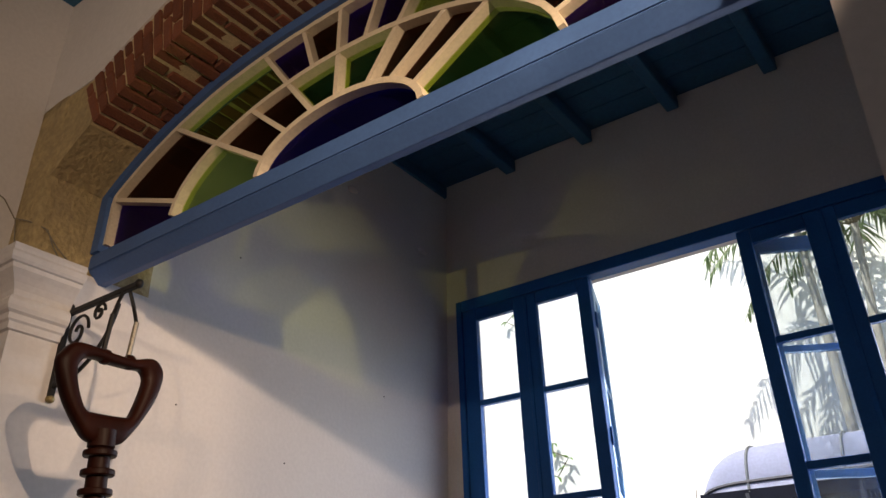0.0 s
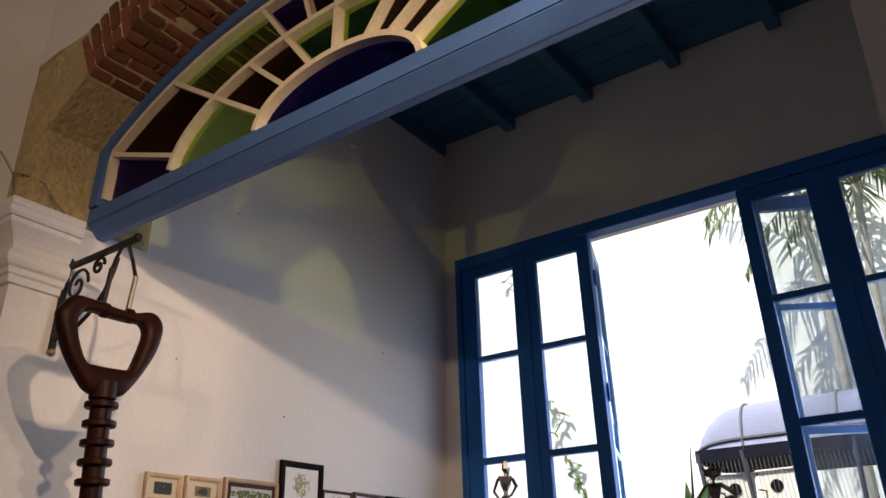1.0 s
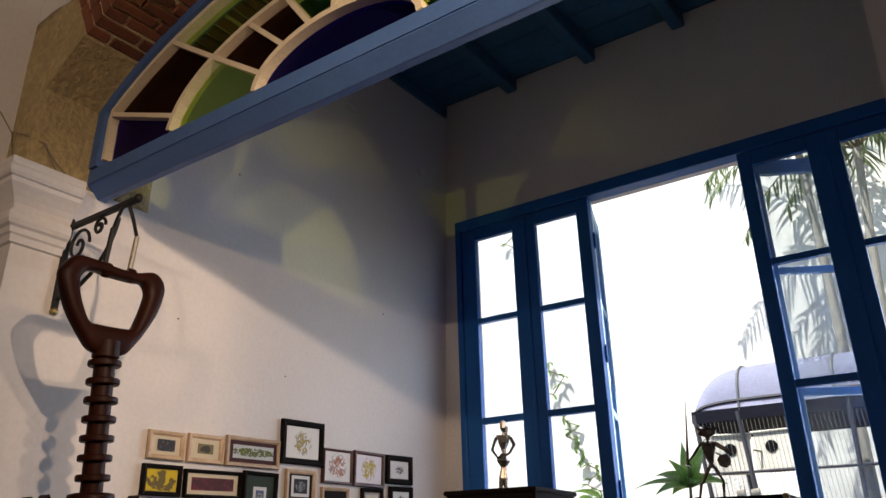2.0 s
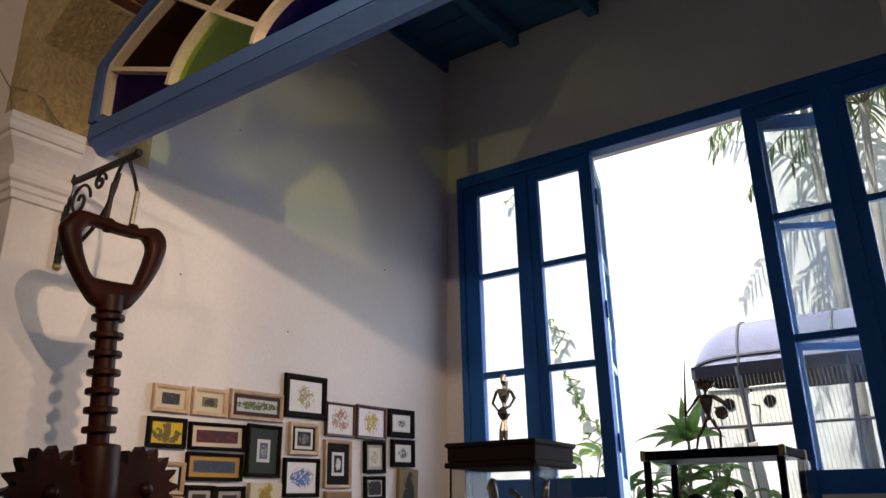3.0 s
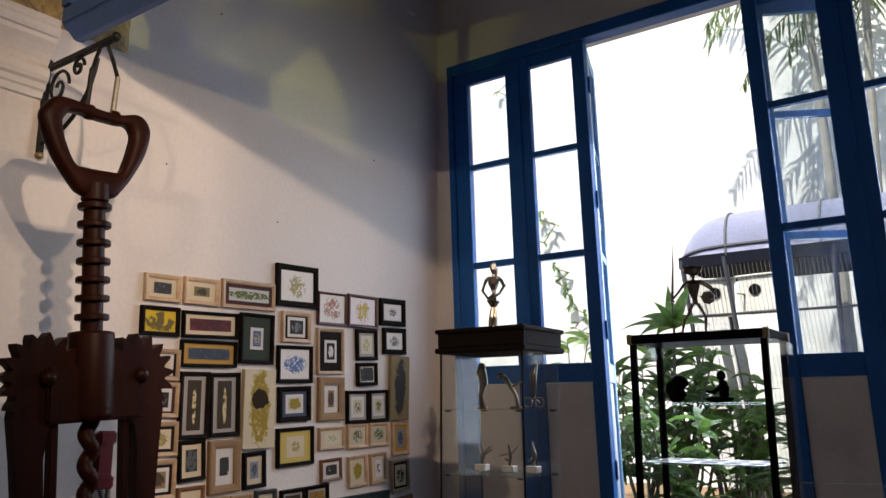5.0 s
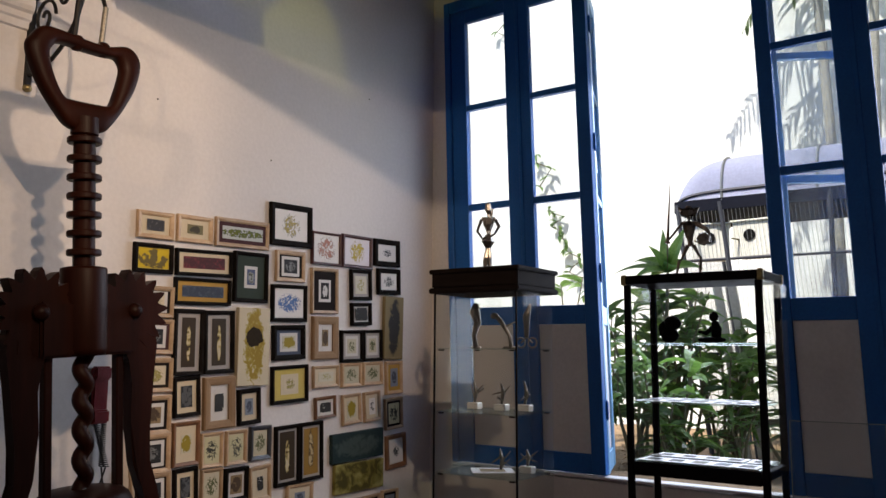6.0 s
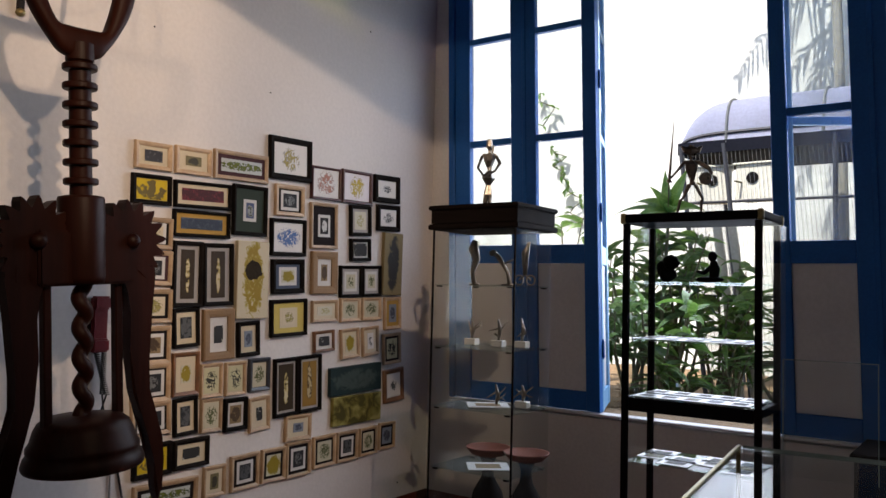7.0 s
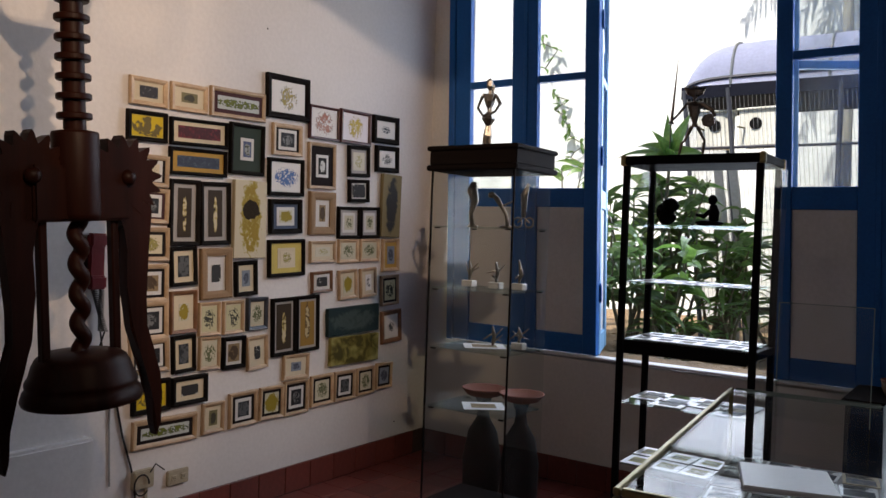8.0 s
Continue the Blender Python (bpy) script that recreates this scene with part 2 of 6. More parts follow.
MAHOGANY = wood("dark_mahogany", (0.027, 0.0065, 0.0034), (0.010, 0.0026, 0.0014), 0.45, 7, bump=0.1, spec=0.12)
BLACK_WOOD = wood("black_stained_wood", (0.014, 0.010, 0.009), (0.006, 0.004, 0.004), 0.6, 8, (0.1, 1, 1), spec=0.04)
IRON = material("black_iron", (0.012, 0.011, 0.011), 0.55, spec=0.25, vary=0.2, scale=20, fine=120, bump=0.2, dist=0.002)
BLACK_METAL = material("black_painted_metal", (0.011, 0.009, 0.010), 0.55, vary=0.2, scale=10, fine=120, bump=0.08, dist=0.002, spec=0.03)
BRASS = material("worn_brass", (0.40, 0.32, 0.15), 0.42, metal=0.9, vary=0.3, scale=15, fine=90, bump=0.1, dist=0.002)
PANE = glass("window_pane", (0.92, 0.935, 0.94), 0.03, dust=0.13)
VITRINE_GLASS = glass("cabinet_glass", (0.975, 0.985, 0.98), 0.01, dust=0.02, mirror=0.2)
SHELF_GLASS = glass("shelf_glass", (0.86, 0.92, 0.90), 0.02, dust=0.05)
EARTH = material("garden_soil", (0.27, 0.17, 0.085), 0.95, vary=0.4, scale=3, fine=40, bump=0.9, dist=0.03)
PALE_IRON = material("pale_worn_iron", (0.34, 0.31, 0.26), 0.5, metal=0.5, vary=0.4, scale=40, fine=120, bump=0.2, dist=0.002)

# ---- setting ----
W0, W1, WZ0, WZ1 = 0.09, 3.38, 0.81, 4.10   # window opening in the back wall
WALL_BACK = 0.32
ROOM_R, ROOM_F, CEIL = 9.0, -9.0, 5.205
AX0, AX1, AY0, AY1 = 0.03, 3.315, -3.19, -2.57


def struct(name, bm, mat, label, category, smooth=False):
    return tagged(part(name, bm, mat, None, "", smooth), label, category, kind="structure")


struct("floor", boxes((-0.4, ROOM_R, ROOM_F, 0.0, -0.12, -0.006)), GROUT, "dark red cement tile floor with thin joints", "floor")
struct("wall_west", boxes((-0.4, 0.0, -2.56, WALL_BACK, -0.1, CEIL + 0.2)), PLASTER, "white plastered wall with pinned pictures and soft stains", "wall")
struct("wall_west_front", boxes((-0.4, -0.2, ROOM_F, AY0 - 0.001, -0.1, CEIL + 0.2)), PLASTER, "white plastered side wall of the front room", "wall")
struct("wall_north", boxes((0.0, W0, 0.0, WALL_BACK, -0.1, CEIL + 0.2), (W1, ROOM_R, 0.0, WALL_BACK, -0.1, CEIL + 0.2),
       (W0, W1, 0.0, WALL_BACK, -0.1, WZ0 - 0.03), (W0, W1, 0.0, WALL_BACK, WZ1, CEIL + 0.2)), PLASTER_BACK,
       "grey white plastered wall around a tall window", "wall")
struct("wall_east", boxes((ROOM_R, ROOM_R + 0.3, ROOM_F, WALL_BACK, -0.1, CEIL + 0.2)), PLASTER, "plain white plastered wall", "wall")
struct("wall_south", boxes((-0.4, ROOM_R + 0.3, ROOM_F - 0.3, ROOM_F, -0.1, CEIL + 0.2)), PLASTER, "plain white plastered wall", "wall")

# ceiling: boards over joists, blue
bm = boxes((-0.4, ROOM_R, ROOM_F, WALL_BACK, CEIL, CEIL + 0.1))
y = ROOM_F
while y < 0.0:
    box(bm, -0.4, ROOM_R, y + 0.004, min(y + 0.21, 0.0), CEIL - 0.02, CEIL - 0.001)
    y += 0.214
struct("ceiling_front", boxes((-0.2, ROOM_R, ROOM_F, AY0 - 0.002, 4.86, 4.92)), BLUE_CEIL, "blue painted board ceiling of the front room", "ceiling")
struct("ceiling", bm, BLUE_CEIL, "blue painted board ceiling", "ceiling")
for k in range(13):
    jx = -0.022 + 0.674 * k
    struct("ceiling_joist", bevelled(boxes((jx - 0.045, jx + 0.045, ROOM_F + 0.01, -0.01, 5.068, CEIL - 0.021)), 0.008), BLUE_CEIL, "blue painted wooden ceiling joist", "joist")

# sill under the window and its outer step
struct("window_sill", bevelled(boxes((W0 + 0.1, W1 + 0.10, -0.012, 0.085, WZ0 - 0.016, WZ0)), 0.004), PLASTER, "white painted masonry window sill", "sill")


# ---- arch between the rooms ----
SPRING, RISE = 3.64, 0.47
AC, AH = (AX0 + AX1) / 2, (AX1 - AX0) / 2 + 0.05


def arch_z(x, grow=0.0):
    u = abs(x - AC) / (AH + grow)
    return SPRING + (RISE + grow) * (1 - min(1.0, u) ** 2.8)


NARCH = 48


def crown(x):
    """The upper edge of the bare brick and stone."""
    return max(arch_z(x) + 0.31, 4.14)


BX0 = 0.30                                  # bricks begin here, stone before it
axs = [AX0 + (AX1 - AX0) * k / NARCH for k in range(NARCH + 1)]
left = [x for x in axs if x < BX0] + [BX0]
right = [2 * AC - x for x in left[::-1]]
mid = [BX0] + [x for x in axs if BX0 < x < 2 * AC - BX0] + [2 * AC - BX0]


def band(xs, lo, hi, y0, y1):
    """One clean solid between two lines over x."""
    bm = bmesh.new()
    ring = [(x, lo(x)) for x in xs] + [(x, hi(x)) for x in xs[::-1]]
    n = len(xs)
    f = [bm.verts.new((x, y0, z)) for x, z in ring]
    b = [bm.verts.new((x, y1, z)) for x, z in ring]
    for k in range(n - 1):
        o = 2 * n - 1 - k
        bm.faces.new((f[k], f[k + 1], f[o - 1], f[o]))
        bm.faces.new((b[k], b[o], b[o - 1], b[k + 1]))
    for k in range(2 * n):
        j = (k + 1) % (2 * n)
        bm.faces.new((f[k], b[k], b[j], f[j]))
    return bm


bm = band(axs, lambda x: crown(x) + 0.001, lambda x: CEIL + 0.2, AY0, AY1)
box(bm, -0.4, AX0 - 0.0005, AY0, AY1, 4.141, CEIL + 0.2)
box(bm, AX1 + 0.62, 8.2, AY0, AY1, 3.9, CEIL + 0.2)
struct("pier_far", boxes((8.2, ROOM_R, AY0, AY1, -0.1, CEIL + 0.2)), PLASTER, "white painted pier at the end of the room", "pier")
struct("wall_arch", bm, PLASTER, "white plastered wall above a wide arch", "wall")
struct("pier_east", boxes((AX1, AX1 + 0.62, AY0, AY1, -0.1, CEIL + 0.2)), PLASTER, "white painted pier between two arches", "pier")
arch = struct("arch_core", band(mid, lambda x: arch_z(x) + 0.012, lambda x: crown(x), AY0 + 0.012, AY1 - 0.012), MORTAR, "rough arch of red bricks in pale lime mortar", "arch")
struct("arch_springer", band(left, lambda x: arch_z(x), lambda x: crown(x), AY0 + 0.004, AY1 - 0.004), STONE, "bare ochre limestone at the foot of the arch", "arch")
struct("arch_springer", band(right, lambda x: arch_z(x), lambda x: crown(x), AY0 + 0.004, AY1 - 0.004), STONE, "bare ochre limestone at the foot of the arch", "arch")
bm = boxes((-0.4, AX0 - 0.001, AY0, AY1, 3.262, 4.139))
bmesh.ops.subdivide_edges(bm, edges=bm.edges[:], cuts=14, use_grid_fill=True)
for v in bm.verts:
    v.co += Vector((noise.noise(v.co * 4), noise.noise(v.co * 4 + Vector((9, 0, 0))), 0)) * 0.012
struct("pier_stone", bm, STONE, "bare ochre limestone blocks above a white capital", "pier", True)
struct("pier_west", boxes((-0.4, AX0, AY0, AY1, -0.1, 3.26)), PLASTER, "white painted pier carrying the arch", "pier")
# pier base block
struct("pier_plinth", bevelled(boxes((-0.4, AX0 + 0.045, AY0 - 0.045, AY1 + 0.035, -0.01, 0.56)), 0.012, 2), PLASTER, "white painted plinth at the foot of the pier", "plinth")

# capital: stacked mouldings round the pier, ending where the beam sits
cap_line = [(0.001, 2.895), (0.014, 2.90), (0.018, 2.93), (0.028, 2.938), (0.032, 2.962), (0.046, 2.972), (0.054, 2.99), (0.054, 3.015), (0.046, 3.032), (0.034, 3.042),
            (0.040, 3.066), (0.054, 3.092), (0.074, 3.118), (0.092, 3.138), (0.094, 3.158), (0.106, 3.162), (0.114, 3.175), (0.116, 3.198), (0.108, 3.212), (0.112, 3.222), (0.110, 3.242), (0.001, 3.252)]
bm = bmesh.new()
cap_rows = [[bm.verts.new(p) for p in ((-0.399, AY0 - o, z), (AX0 + o, AY0 - o, z), (AX0 + o, -2.965, z), (-0.399, -2.965, z))] for o, z in cap_line]
for p, q in zip(cap_rows, cap_rows[1:]):
    for k in range(4):
        bm.faces.new((p[k], p[(k + 1) % 4], q[(k + 1) % 4], q[k]))
bm.faces.new(cap_rows[0][::-1])
bm.faces.new(cap_rows[-1])
struct("pier_capital", bm, PLASTER, "white painted moulded capital with stepped edges", "capital")

# ---- window ----
LEAF = [(0.145, 0.698), (0.702, 1.213), (2.247, 2.744), (2.748, 3.325)]
ROWS = [(1.85, 2.531), (2.575, 3.254), (3.294, 3.915)]

frame_ob = thing("window_1", "tall blue wooden window with glazed leaves, two standing open", "window", kind="structure")
part("frame_post", bevelled(boxes((W0 + 0.001, 0.142, -0.012, 0.10, WZ0, WZ1 - 0.001)), 0.006), BLUE, frame_ob)
part("frame_post", bevelled(boxes((3.328, W1 - 0.001, -0.012, 0.10, WZ0, WZ1 - 0.001)), 0.006), BLUE, frame_ob)
part("frame_head", bevelled(boxes((0.143, 3.327, -0.012, 0.10, 4.012, WZ1 - 0.001)), 0.006), BLUE, frame_ob)


def leaf(name, x0, x1, paint, stile_l, stile_r, m=None):
    """One leaf with a solid lower panel and three panes, built in the wall plane; m turns it about its hinge."""
    lf = new(name)
    lf.parent = frame_ob
    a, b = x0 + stile_l, x1 - stile_r
    z0, z1 = WZ0 + 0.006, 4.008
    d0, d1 = 0.0, 0.045
    part("stile", bevelled(boxes((x0, a, d0, d1, z0, z1)), 0.004), paint, lf)
    part("stile", bevelled(boxes((b, x1, d0, d1, z0, z1)), 0.004), paint, lf)
    for r0, r1 in ((z0, 0.935), (1.73, 1.85), (2.531, 2.575), (3.254, 3.294), (3.915, z1)):
        part("rail", bevelled(boxes((a + 0.001, b - 0.001, d0 + 0.003, d1 - 0.003, r0, r1)), 0.003), paint, lf)
    part("lower_panel", bevelled(boxes((a + 0.001, b - 0.001, 0.016, 0.03, 0.936, 1.729)), 0.003), PANEL_GREY, lf, "grey painted lower panel")
    for r0, r1 in ROWS:
        p = part("pane", boxes((a - 0.004, b + 0.004, 0.02, 0.024, r0 - 0.004, r1 + 0.004)), PANE, lf)
        p.visible_shadow = False
    if m is not None:
        lf.matrix_basis = m
    return lf


leaf("leaf", *LEAF[0], BLUE, 0.12, 0.103)
leaf("leaf", *LEAF[1], BLUE, 0.082, 0.093)
leaf("leaf", *LEAF[2], BLUE, 0.083, 0.096)
leaf("leaf", *LEAF[3], BLUE, 0.08, 0.11)
# open leaves take the blue that is lightened for daylight
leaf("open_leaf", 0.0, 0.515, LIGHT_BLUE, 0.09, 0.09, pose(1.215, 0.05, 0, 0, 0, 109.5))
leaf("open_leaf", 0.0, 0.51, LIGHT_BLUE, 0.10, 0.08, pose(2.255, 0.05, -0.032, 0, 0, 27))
for cx in (0.70, 2.746):
    part("cover_strip", bevelled(boxes((cx - 0.014, cx + 0.014, -0.008, -0.0005, WZ0 + 0.008, 3.99)), 0.003), BLUE, frame_ob)
for a, b in ((0.139, 0.16), (3.31, 3.331)):
    part("stop_bead", boxes((a, b, 0.0465, 0.06, WZ0 + 0.001, 4.011)), BLUE, frame_ob)
part("stop_bead", boxes((0.161, 1.2, 0.0465, 0.06, 3.995, 4.011)), BLUE, frame_ob)
part("stop_bead", boxes((2.27, 3.309, 0.0465, 0.06, 3.995, 4.011)), BLUE, frame_ob)
for hz in (1.2, 2.05, 2.9, 3.7):
    bm = boxes((1.2, 1.225, 0.046, 0.056, hz - 0.05, hz + 0.05))
    tube(bm, [(1.212, 0.058, hz - 0.06), (1.212, 0.058, hz + 0.06)], 0.008)
    part("hinge", bm, BLUE, frame_ob)

# the old window and its opening lean a little towards the west wall at the top
LEAN = 0.031
for ob in frame_ob.children:
    ob.matrix_parent_inverse = Matrix(((1, 0, -LEAN, LEAN * 4.05), (0, 1, 0, 0), (0, 0, 1, 0), (0, 0, 0, 1)))
for v in bpy.data.objects["wall_north"].data.vertices:
    if abs(v.co.x - W0) < 0.001 or abs(v.co.x - W1) < 0.001:
        v.co.x += LEAN * (4.05 - v.co.z)


# ---- fanlight in the arch ----
FC = Vector((1.59, 3.366))


def on_ellipse(a, b, deg):
    """The point of a half ellipse about the fan's foot, met by a ray deg degrees round from the west."""
    t = radians(deg)
    dx, dz = -math.cos(t), math.sin(t)
    r = 1 / math.sqrt((dx / a) ** 2 + (dz / b) ** 2)
    return (FC.x + dx * r, FC.y + dz * r)


def on_arch(deg, inset=0.065):
    """Where that ray meets the inner edge of the blue frame."""
    t = radians(deg)
    dx, dz = -math.cos(t), math.sin(t)
    r = 0.0
    while r < 3.0:
        r += 0.004
        x, z = FC.x + dx * r, FC.y + dz * r
        if x < AX0 + inset or x > AX1 - inset or z > arch_z(x) - inset:
            return (x, z)
    return (x, z)


def inner(deg):
    return on_ellipse(0.425, 0.212, deg)


def middle(deg):
    return on_ellipse(0.985, 0.438, deg)


fan = thing("fanlight", "half round fanlight with coloured glass, cream bars and a blue frame", "fanlight")
beam = thing("transom_beam", "long blue painted wooden beam across the arch", "beam")
part("upper_board", bevelled(boxes((AX0 - 0.02, AX1 - 0.002, -2.905, -2.80, 3.284, 3.366)), 0.006, 2), BLUE_BEAM, beam)
part("lower_board", bevelled(prism(bmesh.new(), [(-2.900, 3.2835), (-2.802, 3.2835), (-2.802, 3.232), (-2.842, 3.229)], AX0 - 0.02, AX1 - 0.002, "x"), 0.003), BLUE_BEAM, beam)

edge = [AX0 + 0.001 + (AX1 - AX0 - 0.002) * k / 60 for k in range(61)]
bm = bmesh.new()
outer_line = [(AX0 + 0.001, 3.368)] + [(x, arch_z(x) - 0.002) for x in edge] + [(AX1 - 0.001, 3.368)]
inner_line = [(AX0 + 0.06, 3.368)] + [(min(max(x, AX0 + 0.06), AX1 - 0.06), arch_z(min(max(x, AX0 + 0.06), AX1 - 0.06)) - 0.055) for x in edge] + [(AX1 - 0.06, 3.368)]
strip(bm, inner_line, outer_line, -2.915, -2.80)
part("blue_frame", bm, BLUE_BEAM, fan)


def bar_along(pts, half=0.017, y0=-2.894, y1=-2.825):
    """A bar of even width along a line in the fan's plane."""
    bm = bmesh.new()
    left_l, right_l = [], []
    for i, p in enumerate(pts):
        a, b = Vector(pts[max(i - 1, 0)]), Vector(pts[min(i + 1, len(pts) - 1)])
        d = (b - a).normalized()
        nrm = Vector((-d.y, d.x))
        left_l.append(tuple(Vector(p) + nrm * half))
        right_l.append(tuple(Vector(p) - nrm * half))
    return strip(bm, left_l, right_l, y0, y1)


def arc(fn, a, b, n):
    return [fn(a + (b - a) * k / n) for k in range(n + 1)]


part("arc_bar", bar_along(arc(inner, 1.5, 178.5, 40), 0.013), CREAM, fan)
part("arc_bar", bar_along(arc(middle, 1.5, 178.5, 48), 0.012), CREAM, fan)
part("rim_bar", bar_along(arc(lambda d: on_arch(d, 0.07), 1.5, 178.5, 70), 0.012), CREAM, fan)
# rays as pairs of directions: where they leave the inner line and meet the outer one
IN_RAYS = [(0, 0), (12, 22.6), (32, 37), (58.6, 55.5), (90, 90), (129, 126.6), (149.5, 146), (167, 157.6), (180, 180)]
OUT_RAYS = [(0, 0), (5.5, 11.0), (22.6, 26.5), (55.5, 55), (72, 72), (90, 90), (108, 108), (126.6, 125), (157.6, 153.5), (174.5, 169), (180, 180)]
for a, b in IN_RAYS[1:-1]:
    part("ray_bar", bar_along([inner(a), middle(b)], 0.011, -2.891), CREAM, fan)
for a, b in OUT_RAYS[1:-1]:
    part("ray_bar", bar_along([middle(a), on_arch(b)], 0.011, -2.891), CREAM, fan)
STAIN = {"green": coloured_glass("green_glass", (0.84, 0.95, 0.45), (0.007, 0.022, 0.003)), "violet": coloured_glass("violet_glass", (0.16, 0.06, 0.42), (0.03, 0.014, 0.075)),
         "amber": coloured_glass("dark_amber_glass", (0.24, 0.10, 0.04), (0.035, 0.015, 0.008)), "blue": coloured_glass("blue_glass", (0.06, 0.04, 0.42), (0.012, 0.010, 0.10))}


def stain_pane(line, colour):
    part("coloured_pane", prism(bmesh.new(), line, -2.85, -2.845), STAIN[colour], fan, colour + " stained glass")


for (a, b), c in zip(zip(IN_RAYS, IN_RAYS[1:]), ("green", "amber", "amber", "green", "green", "amber", "amber", "green")):
    stain_pane(arc(inner, a[0], b[0], 6) + arc(middle, b[1], a[1], 6), c)
for (a, b), c in zip(zip(OUT_RAYS, OUT_RAYS[1:]), ("violet", "amber", "green", "violet", "amber", "violet", "violet", "green", "amber", "violet")):
    stain_pane(arc(middle, a[0], b[0], 6) + arc(on_arch, b[1], a[1], 6), c)
stain_pane(arc(inner, 0, 180, 30), "blue")

# loose wires over the stone
bm = bmesh.new()
tube(bm, [(-0.195, -3.42, 3.60), (-0.19, -3.36, 3.62), (-0.18, -3.27, 3.58), (-0.17, -3.21, 3.50), (-0.03, -3.205, 3.44), (0.04, -3.15, 3.40), (0.042, -3.08, 3.33), (0.05, -2.99, 3.262)], 0.0032, 6)
tube(bm, [(-0.17, -3.205, 3.50), (-0.12, -3.20, 3.35), (-0.10, -3.20, 3.262)], 0.0032, 6)
tube(bm, [(0.04, -3.14, 3.40), (0.041, -3.10, 3.33), (0.05, -3.05, 3.26)], 0.003, 6)
tagged(part("loose_wire", bm, material("grey_wire", (0.22, 0.19, 0.14), 0.6)), "thin grey loose wires pinned across bare stone", "wire")

# ---- hanging corkscrew ----
cork = thing("corkscrew_sculpture", "giant dark mahogany winged corkscrew hanging from an iron bracket", "sculpture")
cork.matrix_world = pose(0.55, -2.973, 2.325, 3.5, 0, 0) @ Matrix.Scale(0.966, 4)


def cpart(name, bm, mat=None, smooth=False, label=""):
    return part(name, bm, mat or MAHOGANY, cork, label, smooth)


# the handle: a flat rounded plate with a large opening, in the plane of u (along the wall) and height
OUTER = [(-0.215, 0.385), (-0.175, 0.425), (-0.10, 0.425), (0.0, 0.412), (0.09, 0.41), (0.17, 0.43), (0.215, 0.41), (0.235, 0.36), (0.215, 0.27), (0.175, 0.19), (0.115, 0.10), (0.06, 0.05),
         (-0.06, 0.05), (-0.115, 0.10), (-0.18, 0.19), (-0.22, 0.28), (-0.235, 0.345)]
INNER = [(-0.135, 0.36), (-0.12, 0.372), (-0.08, 0.378), (0.0, 0.37), (0.085, 0.368), (0.12, 0.37), (0.138, 0.36), (0.15, 0.33), (0.14, 0.28), (0.122, 0.22), (0.10, 0.17), (0.05, 0.162),
         (-0.05, 0.162), (-0.095, 0.17), (-0.125, 0.22), (-0.145, 0.28), (-0.15, 0.33)]


def smooth_line(pts, n):
    """A closed line drawn smoothly through points."""
    out, m = [], len(pts)
    for i in range(m * n):
        k, t = divmod(i, n)
        t /= n
        p0, p1, p2, p3 = (Vector(pts[(k + o) % m]) for o in (-1, 0, 1, 2))
        out.append(0.5 * (2 * p1 + (p2 - p0) * t + (2 * p0 - 5 * p1 + 4 * p2 - p3) * t * t + (3 * p1 - p0 - 3 * p2 + p3) * t ** 3))
    return out


bm = bmesh.new()
loops = []
a_line, b_line = smooth_line(OUTER, 4), smooth_line(INNER, 4)
for t, x in ((0.0, 0.012), (0.06, 0.024), (0.22, 0.034), (0.78, 0.034), (0.94, 0.024), (1.0, 0.012), (1.0, -0.012), (0.94, -0.024), (0.78, -0.034), (0.22, -0.034), (0.06, -0.024), (0.0, -0.012)):
    loops.append([bm.verts.new((x, *p.lerp(q, t))) for p, q in zip(a_line, b_line)])
for i in range(len(loops)):
    a, b = loops[i], loops[(i + 1) % len(loops)]
    for k in range(len(a)):
        j = (k + 1) % len(a)
        bm.faces.new((a[k], a[j], b[j], b[k]))
cpart("handle", bm, None, True)
for u in (-0.035, 0.075):
    cpart("hook_collar", lathe([(0.028, u - 0.016), (0.032, u - 0.01), (0.032, u + 0.01), (0.028, u + 0.016)], 14, "y"), None, True).location = (0, 0, 0.396)
prof = [(0.05, 0.085), (0.052, 0.0), (0.048, -0.01)]
for k in range(7):
    z = 0.01 - 0.0735 * k
    prof += [(0.041, z + 0.018), (0.041, z + 0.0135), (0.06, z + 0.0125), (0.064, z + 0.008), (0.064, z - 0.008), (0.06, z - 0.0125), (0.041, z - 0.0135)]
prof = [(0.052, 0.10), (0.052, 0.035)] + prof[3:] + [(0.041, -0.51)]
cpart("ridged_shaft", lathe(prof, 40), None, False)
cpart("collar", lathe([(0.06, -0.485), (0.083, -0.49), (0.086, -0.50), (0.086, -0.80), (0.08, -0.825)], 24), None, True)
cpart("cross_block", bevelled(boxes((-0.05, 0.05, -0.19, 0.19, -0.83, -0.62)), 0.01, 2))
